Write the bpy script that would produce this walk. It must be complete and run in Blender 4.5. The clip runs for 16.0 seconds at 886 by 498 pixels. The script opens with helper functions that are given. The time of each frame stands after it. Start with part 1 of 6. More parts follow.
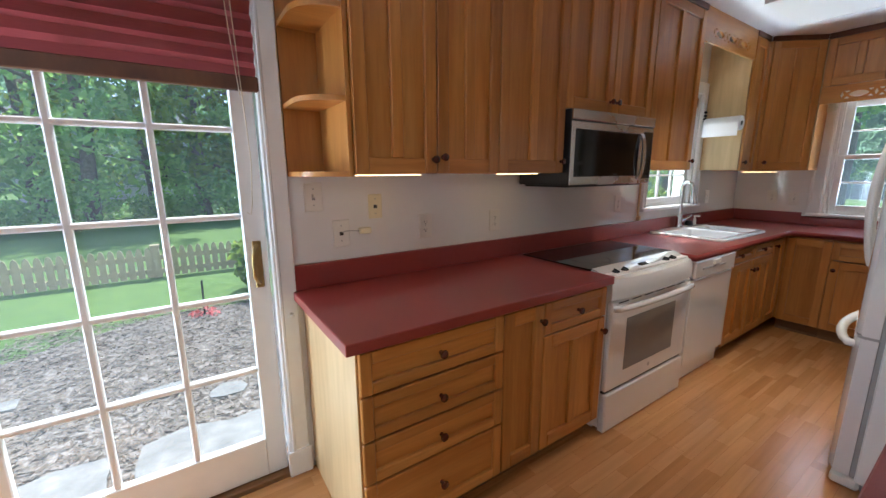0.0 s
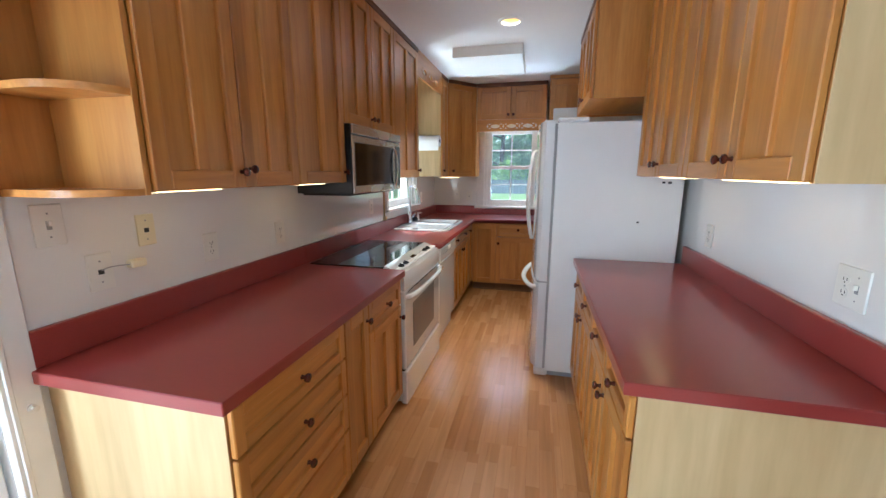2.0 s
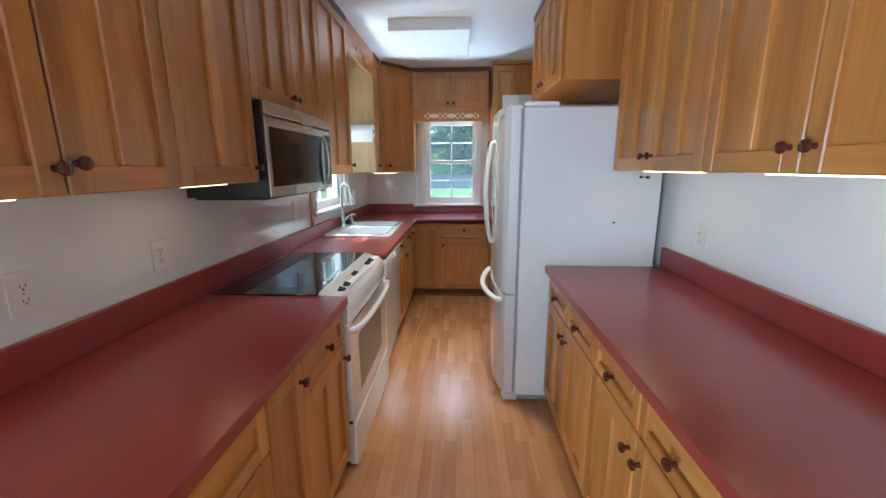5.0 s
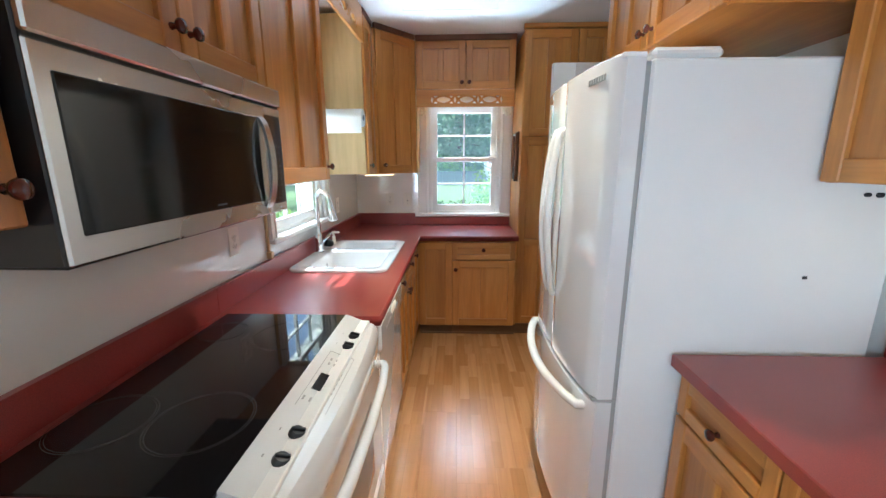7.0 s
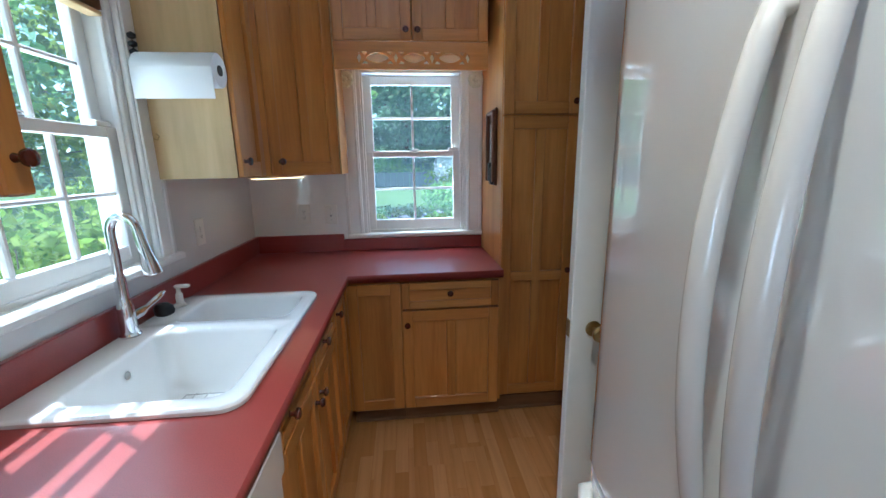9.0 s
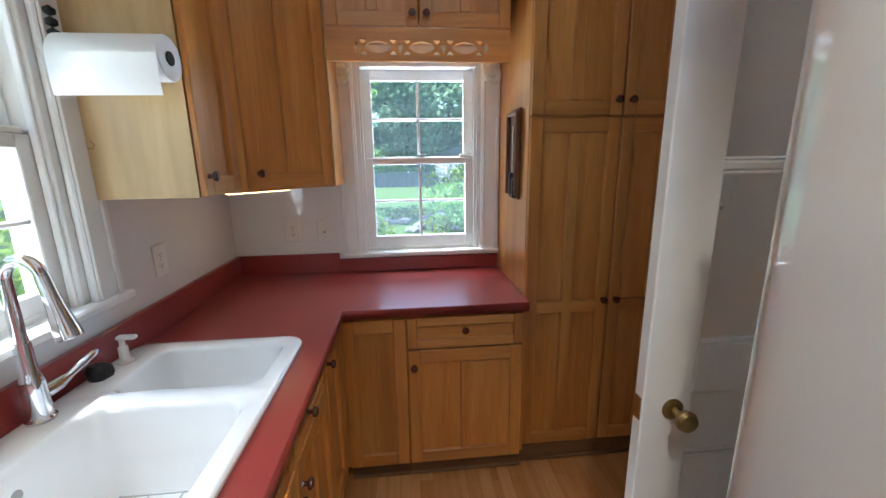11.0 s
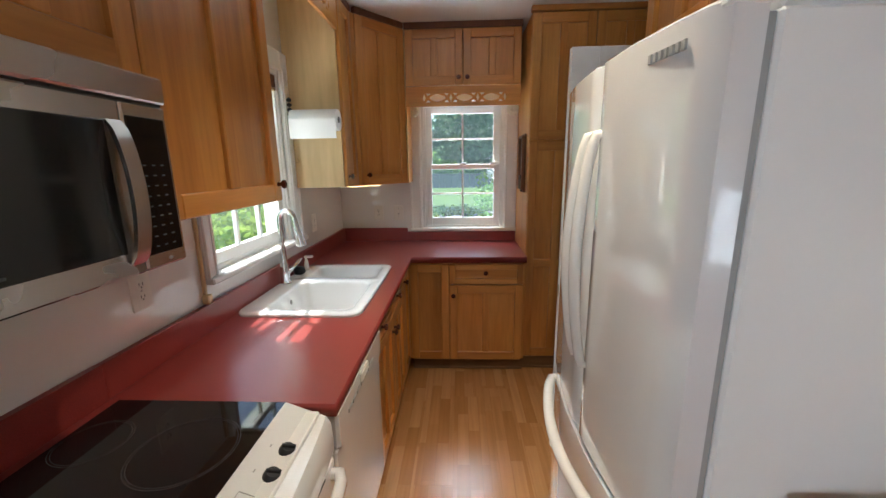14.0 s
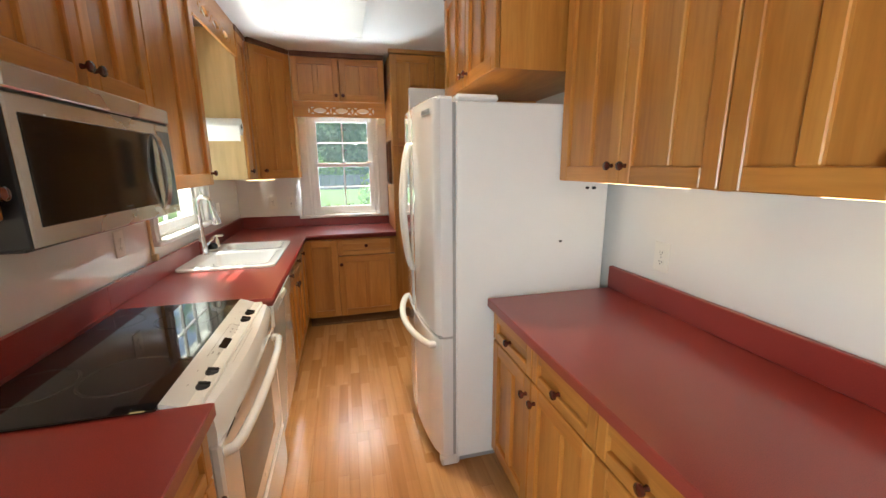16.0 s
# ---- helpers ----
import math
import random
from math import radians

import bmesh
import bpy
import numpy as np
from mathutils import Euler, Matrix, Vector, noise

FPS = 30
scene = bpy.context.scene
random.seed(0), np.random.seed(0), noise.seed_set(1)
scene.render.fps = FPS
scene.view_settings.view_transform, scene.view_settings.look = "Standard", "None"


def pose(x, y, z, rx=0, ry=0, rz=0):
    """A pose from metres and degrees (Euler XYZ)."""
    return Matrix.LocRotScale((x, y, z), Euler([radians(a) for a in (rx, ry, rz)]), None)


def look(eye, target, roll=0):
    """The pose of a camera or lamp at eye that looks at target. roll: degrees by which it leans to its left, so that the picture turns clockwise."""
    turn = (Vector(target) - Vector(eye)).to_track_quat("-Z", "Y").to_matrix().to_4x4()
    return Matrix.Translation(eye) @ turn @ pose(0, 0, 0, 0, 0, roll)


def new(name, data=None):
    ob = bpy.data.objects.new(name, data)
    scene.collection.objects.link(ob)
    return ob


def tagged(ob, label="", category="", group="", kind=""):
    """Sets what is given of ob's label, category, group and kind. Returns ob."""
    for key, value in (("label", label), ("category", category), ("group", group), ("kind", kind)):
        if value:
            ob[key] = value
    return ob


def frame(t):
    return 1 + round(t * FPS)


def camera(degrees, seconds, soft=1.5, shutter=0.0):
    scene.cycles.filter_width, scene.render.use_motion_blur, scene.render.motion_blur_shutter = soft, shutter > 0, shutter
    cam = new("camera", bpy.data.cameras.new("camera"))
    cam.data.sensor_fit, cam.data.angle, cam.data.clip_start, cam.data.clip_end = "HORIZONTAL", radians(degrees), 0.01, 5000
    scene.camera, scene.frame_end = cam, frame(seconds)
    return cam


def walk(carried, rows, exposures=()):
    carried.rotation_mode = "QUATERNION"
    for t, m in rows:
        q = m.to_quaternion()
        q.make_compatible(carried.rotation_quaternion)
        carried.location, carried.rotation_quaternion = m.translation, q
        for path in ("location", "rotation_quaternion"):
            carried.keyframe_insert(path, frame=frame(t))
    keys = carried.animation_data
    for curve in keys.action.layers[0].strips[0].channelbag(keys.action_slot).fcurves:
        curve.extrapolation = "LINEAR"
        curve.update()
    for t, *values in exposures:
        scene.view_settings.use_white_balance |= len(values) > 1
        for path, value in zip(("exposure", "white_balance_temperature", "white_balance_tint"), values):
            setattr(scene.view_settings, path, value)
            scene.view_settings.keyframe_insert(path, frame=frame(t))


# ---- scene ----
cam = camera(97.9, 16.0)
PATH = [
    (0, (0.092, 0.102, 1.401), (1.183, 1.732, 1.01), -0.3),
    (0.5, (0.085, 0.278, 1.414), (1.538, 1.595, 1.02), -0.0),
    (1, (0.019, 0.391, 1.456), (1.787, 1.239, 1.063), -0.1),
    (1.5, (-0.127, 0.406, 1.463), (1.751, 0.97, 1.069), -0.1),
    (2, (-0.259, 0.428, 1.452), (1.648, 0.889, 1.062), 0.1),
    (2.5, (-0.365, 0.511, 1.452), (1.567, 0.85, 1.06), -0.1),
    (3, (-0.43, 0.601, 1.431), (1.524, 0.764, 1.039), -0.1),
    (3.5, (-0.386, 0.635, 1.428), (1.572, 0.746, 1.035), -0.0),
    (4, (-0.218, 0.625, 1.431), (1.739, 0.725, 1.028), -0.2),
    (4.2, (-0.139, 0.624, 1.432), (1.816, 0.739, 1.028), -0.2),
    (6.3, (0.862, 0.778, 1.483), (2.812, 0.836, 1.045), -0.4),
    (6.5, (0.972, 0.8, 1.472), (2.921, 0.883, 1.033), -0.4),
    (7, (1.246, 0.857, 1.486), (3.197, 0.925, 1.05), -0.2),
    (7.5, (1.556, 0.875, 1.477), (3.502, 0.761, 1.031), 0.1),
    (8, (1.873, 0.85, 1.48), (3.819, 0.725, 1.035), -0.3),
    (8.5, (2.175, 0.87, 1.457), (4.125, 0.78, 1.023), -0.7),
    (9, (2.449, 0.847, 1.45), (4.393, 0.663, 1.017), -0.9),
    (9.5, (2.72, 0.818, 1.449), (4.663, 0.62, 1.021), -0.9),
    (9.7, (2.797, 0.831, 1.454), (4.743, 0.659, 1.024), -0.8),
    (11.8, (2.816, 0.878, 1.514), (4.758, 0.689, 1.073), -0.9),
    (12, (2.737, 0.881, 1.505), (4.684, 0.747, 1.068), -1.0),
    (12.5, (2.545, 0.888, 1.516), (4.497, 0.864, 1.085), -1.0),
    (13, (2.274, 0.876, 1.532), (4.226, 0.883, 1.097), -1.0),
    (13.5, (1.999, 0.872, 1.54), (3.953, 0.887, 1.113), -0.9),
    (14, (1.736, 0.812, 1.534), (3.688, 0.899, 1.106), -0.8),
    (14.5, (1.493, 0.815, 1.544), (3.445, 0.91, 1.123), -0.8),
    (15, (1.231, 0.831, 1.532), (3.185, 0.77, 1.107), -0.6),
    (15.5, (1.023, 0.819, 1.528), (2.958, 0.541, 1.107), -0.5),
    (16, (0.779, 0.788, 1.502), (2.675, 0.314, 1.078), -0.5),
]
walk(cam, [(t, look(eye, target, roll)) for t, eye, target, roll in PATH], [(0.0, 1.38, 5800, 11), (0.8, 1.68, 6000, 13), (2.0, 1.75, 5600, 7), (4.0, 1.65, 5200, 4), (7.0, 2.1, 5500, 3), (8.0, 1.85, 5000, 1), (9.0, 1.5, 5000, 2), (9.7, 1.6, 5500, 7), (11.8, 1.75, 5600, 8), (13.0, 1.35, 5900, 10), (14.0, 1.5, 6200, 8), (14.5, 1.85, 6200, 6), (15.0, 2.0, 6200, 7), (16.0, 2.0, 6900, 7)])

# ---- light ----
FLOOR_Z, CEIL_Z = 0.0, 2.51
YL, YR, XF = 1.830, -0.495, 5.03      # window wall, opposite wall, end wall
C = 0.892                             # worktop height

world = bpy.data.worlds.new("sky")
scene.world = world
world.use_nodes = True
wn = world.node_tree.nodes
wl = world.node_tree.links
sky = wn.new("ShaderNodeTexSky")
sky.sky_type, sky.sun_disc = "NISHITA", False
sky.sun_elevation, sky.sun_rotation = radians(60), radians(30)
wl.new(sky.outputs[0], wn["Background"].inputs[0])
wn["Background"].inputs[1].default_value = 0.13

sun_data = bpy.data.lights.new("sun", "SUN")
sun_data.energy, sun_data.angle, sun_data.color = 3.2, radians(0.5), (1.0, 0.95, 0.86)
sun = new("sun", sun_data)
sun.matrix_world = look((0.32 * 9, 0.5 * 9, 9), (0, 0, 0))


def area(name, eye, target, w, h, power, color):
    d = bpy.data.lights.new(name, "AREA")
    d.shape, d.size, d.size_y, d.energy, d.color = "RECTANGLE", w, h, power, color
    ob = new(name, d)
    ob.matrix_world = look(eye, target)
    return ob


DAY = (0.84, 0.93, 1.0)
COOL = (0.74, 0.87, 1.0)
# Added fill lamps, out of view, that boost sky and lawn light through windows.
area("sky_fill_sink", (4.15, 3.05, 3.35), (3.3, 1.1, 0.95), 1.2, 0.9, 58, DAY)
area("bounce_fill_sink", (3.62, 2.62, 0.30), (3.3, 0.2, 2.2), 0.9, 0.5, 46, (0.92, 0.96, 0.92))
area("sky_fill_end", (5.80, 0.785, 2.68), (3.3, 0.8, 0.3), 0.9, 0.7, 17, DAY)
area("bounce_fill_end", (5.60, 0.785, 0.62), (3.0, 1.1, 1.7), 0.65, 0.45, 42, COOL)
area("sky_fill_slider", (-1.12, 2.16, 1.08), (1.6, -0.3, 2.2), 0.95, 1.6, 33, COOL)
# Fill for the kitchen from an added dining opening that stays unseen.
area("fill_dining_high", (-3.6, 2.60, 2.6), (-2.4, 0.0, 0.2), 1.5, 0.8, 40, COOL)
area("fill_dining_low", (-3.6, 2.40, 0.55), (-2.6, -0.5, 2.3), 1.5, 0.7, 75, COOL)
can_data = bpy.data.lights.new("recessed_bulb", "AREA")
can_data.shape, can_data.size, can_data.energy, can_data.color = "DISK", 0.06, 2.8, (1.0, 0.86, 0.66)
can_data.spread = radians(96)
can_lamp = new("recessed_bulb", can_data)
can_lamp.matrix_world = look((2.776, 0.670, CEIL_Z + 0.044), (2.776, 0.671, 0.0))

# ---- materials ----


def material(name):
    m = bpy.data.materials.new(name)
    m.use_nodes = True
    nt = m.node_tree
    return m, nt, nt.nodes["Principled BSDF"]


def node(nt, kind, **values):
    n = nt.nodes.new(kind)
    for k, v in values.items():
        n.inputs[k].default_value = v
    return n


def ramp(nt, fac, stops):
    r = nt.nodes.new("ShaderNodeValToRGB")
    el = r.color_ramp.elements
    el[0].position, el[0].color = stops[0][0], (*stops[0][1], 1)
    el[1].position, el[1].color = stops[-1][0], (*stops[-1][1], 1)
    for p, c in stops[1:-1]:
        e = el.new(p)
        e.color = (*c, 1)
    nt.links.new(fac, r.inputs[0])
    return r.outputs[0]


def coords(nt, scale=(1, 1, 1), kind="Object"):
    t = nt.nodes.new("ShaderNodeTexCoord")
    mp = nt.nodes.new("ShaderNodeMapping")
    mp.inputs["Scale"].default_value = scale
    nt.links.new(t.outputs[kind], mp.inputs[0])
    return mp.outputs[0]


def shifted(nt, vec, amount):
    """Moves a texture by an amount that differs from object to object."""
    info = nt.nodes.new("ShaderNodeObjectInfo")
    mul = nt.nodes.new("ShaderNodeVectorMath")
    mul.operation = "SCALE"
    mul.inputs[0].default_value = (amount, amount * 0.7, amount * 1.3)
    nt.links.new(info.outputs["Random"], mul.inputs["Scale"])
    add = nt.nodes.new("ShaderNodeVectorMath")
    nt.links.new(vec, add.inputs[0])
    nt.links.new(mul.outputs[0], add.inputs[1])
    return add.outputs[0], info.outputs["Random"]


def bump(nt, bsdf, height, strength, distance=0.001):
    b = node(nt, "ShaderNodeBump", Strength=strength, Distance=distance)
    nt.links.new(height, b.inputs["Height"])
    nt.links.new(b.outputs[0], bsdf.inputs["Normal"])


def mixed(nt, fac, a, b, mode="MIX"):
    m = nt.nodes.new("ShaderNodeMix")
    m.data_type, m.blend_type = "RGBA", mode
    for sock, v in ((m.inputs[0], fac), (m.inputs[6], a), (m.inputs[7], b)):
        if hasattr(v, "is_linked"):
            nt.links.new(v, sock)
        elif isinstance(v, tuple):
            sock.default_value = (*v, 1)
        else:
            sock.default_value = v
    return m.outputs[2]


def plain(name, color, rough=0.5, metal=0.0, spots=0.06, scale=6.0, grain=0.02, coat=0.0):
    """A painted, moulded or cast surface with faint blotches and fine relief."""
    m, nt, b = material(name)
    v = coords(nt)
    n1 = node(nt, "ShaderNodeTexNoise", Scale=scale, Detail=4.0)
    nt.links.new(v, n1.inputs["Vector"])
    n2 = node(nt, "ShaderNodeTexNoise", Scale=220.0, Detail=2.0)
    nt.links.new(v, n2.inputs["Vector"])
    dark = tuple(c * (1 - spots) for c in color)
    lite = tuple(min(1, c * (1 + spots)) for c in color)
    col = ramp(nt, n1.outputs[0], [(0.3, dark), (0.7, lite)])
    nt.links.new(col, b.inputs["Base Color"])
    rr = node(nt, "ShaderNodeMapRange")
    nt.links.new(n1.outputs[0], rr.inputs[0])
    rr.inputs[3].default_value, rr.inputs[4].default_value = rough * 0.85, min(1, rough * 1.15)
    nt.links.new(rr.outputs[0], b.inputs["Roughness"])
    b.inputs["Metallic"].default_value = metal
    b.inputs["Coat Weight"].default_value = coat
    if grain:
        bump(nt, b, n2.outputs[0], grain)
    return m


def wood(name, a, mid, z, scale, rough=0.34, coat=0.25, vary=0.18):
    """Straight-grained timber; scale stretches the figure along the grain."""
    m, nt, b = material(name)
    v, rnd = shifted(nt, coords(nt, scale), 31.0)
    n1 = node(nt, "ShaderNodeTexNoise", Scale=1.0, Detail=5.0, Roughness=0.55, Distortion=0.4)
    nt.links.new(v, n1.inputs["Vector"])
    n2 = node(nt, "ShaderNodeTexNoise", Scale=7.0, Detail=3.0)
    nt.links.new(v, n2.inputs["Vector"])
    col = ramp(nt, n1.outputs[0], [(0.28, a), (0.5, mid), (0.74, z)])
    fine = ramp(nt, n2.outputs[0], [(0.32, (0.78, 0.75, 0.70)), (0.66, (1, 1, 1))])
    col = mixed(nt, 0.6, col, fine, "MULTIPLY")
    tone = node(nt, "ShaderNodeMapRange")
    nt.links.new(rnd, tone.inputs[0])
    tone.inputs[3].default_value, tone.inputs[4].default_value = 1 - vary, 1 + vary * 0.6
    hsv = nt.nodes.new("ShaderNodeHueSaturation")
    nt.links.new(tone.outputs[0], hsv.inputs["Value"])
    nt.links.new(col, hsv.inputs["Color"])
    nt.links.new(hsv.outputs[0], b.inputs["Base Color"])
    b.inputs["Roughness"].default_value = rough
    b.inputs["Coat Weight"].default_value = coat
    b.inputs["Coat Roughness"].default_value = 0.2
    bump(nt, b, n2.outputs[0], 0.05)
    return m


def glow(name, color, strength):
    m, nt, b = material(name)
    b.inputs["Base Color"].default_value = (*color, 1)
    b.inputs["Emission Color"].default_value = (*color, 1)
    b.inputs["Emission Strength"].default_value = strength
    return m


def glass_pane(name, tint=(0.97, 0.99, 0.98), haze=0.014):
    m = bpy.data.materials.new(name)
    m.use_nodes = True
    nt = m.node_tree
    nt.nodes.remove(nt.nodes["Principled BSDF"])
    tr = nt.nodes.new("ShaderNodeBsdfTransparent")
    tr.inputs[0].default_value = (*tint, 1)
    gl = nt.nodes.new("ShaderNodeBsdfGlossy")
    gl.inputs["Roughness"].default_value = 0.02
    lw = nt.nodes.new("ShaderNodeLayerWeight")
    lw.inputs[0].default_value = 0.5
    pw = nt.nodes.new("ShaderNodeMath")
    pw.operation, pw.inputs[1].default_value = "POWER", 5.0
    nt.links.new(lw.outputs["Facing"], pw.inputs[0])
    fr = nt.nodes.new("ShaderNodeMath")
    fr.operation, fr.inputs[1].default_value, fr.inputs[2].default_value = "MULTIPLY_ADD", 0.6, 0.02
    nt.links.new(pw.outputs[0], fr.inputs[0])
    mx = nt.nodes.new("ShaderNodeMixShader")
    nt.links.new(fr.outputs[0], mx.inputs[0])
    # Bluish translucent veil: the bright haze outdoors is put into the glass.
    veil = nt.nodes.new("ShaderNodeBsdfTranslucent")
    veil.inputs[0].default_value = (0.75, 0.86, 0.95, 1)
    haze_noise = nt.nodes.new("ShaderNodeTexNoise")
    haze_noise.inputs["Scale"].default_value = 7.0
    haze_noise.inputs["Detail"].default_value = 6.0
    amount = nt.nodes.new("ShaderNodeMapRange")
    amount.inputs[3].default_value, amount.inputs[4].default_value = haze * 0.6, haze * 1.4
    nt.links.new(haze_noise.outputs[0], amount.inputs[0])
    hazed = nt.nodes.new("ShaderNodeMixShader")
    nt.links.new(amount.outputs[0], hazed.inputs[0])
    nt.links.new(tr.outputs[0], hazed.inputs[1])
    nt.links.new(veil.outputs[0], hazed.inputs[2])
    nt.links.new(hazed.outputs[0], mx.inputs[1])
    nt.links.new(gl.outputs[0], mx.inputs[2])
    nt.links.new(mx.outputs[0], nt.nodes["Material Output"].inputs[0])
    return m


MAPLE = wood("amber_maple", (0.42, 0.154, 0.027), (0.53, 0.220, 0.045), (0.61, 0.285, 0.070), (11, 11, 0.9))
MAPLE_H = wood("amber_maple_crosswise", (0.42, 0.154, 0.027), (0.53, 0.220, 0.045), (0.61, 0.285, 0.070), (0.9, 11, 11))
PALE = wood("pale_maple_veneer", (0.595, 0.41, 0.195), (0.635, 0.452, 0.225), (0.675, 0.495, 0.258), (4, 4, 0.45), 0.4, 0.12, 0.05)
DARK_WOOD = wood("dark_trim_wood", (0.10, 0.035, 0.015), (0.15, 0.055, 0.022), (0.2, 0.08, 0.03), (9, 9, 3), 0.45, 0.1)
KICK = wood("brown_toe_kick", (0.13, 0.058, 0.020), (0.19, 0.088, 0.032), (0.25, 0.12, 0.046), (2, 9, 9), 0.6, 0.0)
KNOB = wood("cherry_knob_wood", (0.055, 0.010, 0.006), (0.085, 0.016, 0.009), (0.12, 0.026, 0.014), (30, 30, 30), 0.22, 0.5)
WALL = plain("white_gloss_wall", (0.80, 0.79, 0.76), 0.07, spots=0.015, scale=1.2, grain=0.008, coat=1.0)
PAINT = plain("white_trim_paint", (0.80, 0.79, 0.76), 0.33, spots=0.03, scale=9, grain=0.03)
CEIL = plain("white_ceiling_paint", (0.80, 0.80, 0.80), 0.8, spots=0.02, scale=2, grain=0.12)
ROOM = plain("cream_room_wall", (0.72, 0.69, 0.63), 0.7, spots=0.03, scale=1.5, grain=0.06)
ENAMEL = plain("white_enamel", (0.76, 0.76, 0.75), 0.06, spots=0.012, scale=2.5, grain=0.006, coat=1.0)
ENAMEL.node_tree.nodes["Principled BSDF"].inputs["Coat IOR"].default_value = 1.9
SIDE_ENAMEL = plain("textured_white_enamel", (0.80, 0.79, 0.76), 0.33, spots=0.02, scale=3, grain=0.08)
FROSTED = plain("frosted_pale_glass", (0.76, 0.79, 0.70), 0.25, spots=0.1, scale=60)
CREAM = plain("cream_plastic", (0.75, 0.68, 0.47), 0.4, spots=0.03)
HANDLE = plain("off_white_moulded_plastic", (0.72, 0.69, 0.645), 0.2, spots=0.01, scale=2, grain=0.0, coat=0.3)
PLASTIC = plain("white_plastic", (0.75, 0.73, 0.67), 0.35, spots=0.02)
BLACK = plain("black_plastic", (0.012, 0.012, 0.013), 0.35, spots=0.1)
RUBBER = plain("grey_gasket", (0.33, 0.33, 0.32), 0.7)
SLOT = plain("dark_slot", (0.02, 0.018, 0.016), 0.6)
STEEL = plain("brushed_stainless_steel", (0.63, 0.61, 0.59), 0.27, 1.0, spots=0.03, scale=3, grain=0.0)
CHROME = plain("polished_chrome", (0.75, 0.75, 0.76), 0.07, 1.0, spots=0.02, grain=0.0)
BRASS = plain("aged_brass", (0.36, 0.25, 0.10), 0.32, 1.0, spots=0.2, scale=30)
IRON = plain("black_iron", (0.015, 0.015, 0.016), 0.5, 0.3)
PAPER = plain("white_paper", (0.84, 0.84, 0.84), 0.85, spots=0.01, grain=0.15)
GREY = plain("grey_print", (0.30, 0.30, 0.29), 0.6)
PORCELAIN = plain("white_sink_enamel", (0.83, 0.83, 0.82), 0.12, spots=0.015, scale=3, grain=0.0, coat=0.6)
WIRE = plain("grey_wire", (0.45, 0.45, 0.45), 0.35, 0.6)
CABLE = plain("ivory_cord", (0.66, 0.60, 0.46), 0.6)
GLASS = glass_pane("window_glass")
DISPLAY = plain("black_display_glass", (0.006, 0.006, 0.007), 0.08, spots=0.05, grain=0.0)
OVEN_GLASS = plain("grey_oven_glass", (0.19, 0.19, 0.185), 0.12, spots=0.04, grain=0.0)
COOKTOP = plain("black_ceramic_glass", (0.008, 0.007, 0.008), 0.045, spots=0.1, grain=0.0)
RING = plain("grey_ring_print", (0.085, 0.08, 0.08), 0.2)
DIM = plain("dim_grey_print", (0.045, 0.045, 0.044), 0.5)
STRIP = glow("warm_light_strip", (1.0, 0.72, 0.34), 2.0)
CAN = glow("warm_lamp_glow", (1.0, 0.74, 0.38), 4.0)
CAN_WALL = plain("gilded_reflector", (0.74, 0.52, 0.20), 0.4, spots=0.02)
OPAL = plain("opal_white_acrylic", (0.78, 0.78, 0.75), 0.35, spots=0.01)


def laminate():
    m, nt, b = material("red_laminate")
    v = coords(nt)
    n1 = node(nt, "ShaderNodeTexNoise", Scale=3.0, Detail=4.0)
    n2 = node(nt, "ShaderNodeTexNoise", Scale=420.0, Detail=1.0)
    nt.links.new(v, n1.inputs["Vector"])
    nt.links.new(v, n2.inputs["Vector"])
    col = ramp(nt, n1.outputs[0], [(0.3, (0.26, 0.033, 0.027)), (0.7, (0.295, 0.041, 0.035))])
    spk = ramp(nt, n2.outputs[0], [(0.35, (0.82, 0.8, 0.8)), (0.6, (1.06, 1.1, 1.1))])
    nt.links.new(mixed(nt, 0.8, col, spk, "MULTIPLY"), b.inputs["Base Color"])
    rr = node(nt, "ShaderNodeMapRange")
    nt.links.new(n1.outputs[0], rr.inputs[0])
    rr.inputs[3].default_value, rr.inputs[4].default_value = 0.29, 0.35
    nt.links.new(rr.outputs[0], b.inputs["Roughness"])
    b.inputs["Coat Weight"].default_value = 0.4
    b.inputs["Coat Roughness"].default_value = 0.2
    bump(nt, b, n2.outputs[0], 0.06)
    return m


RED = laminate()


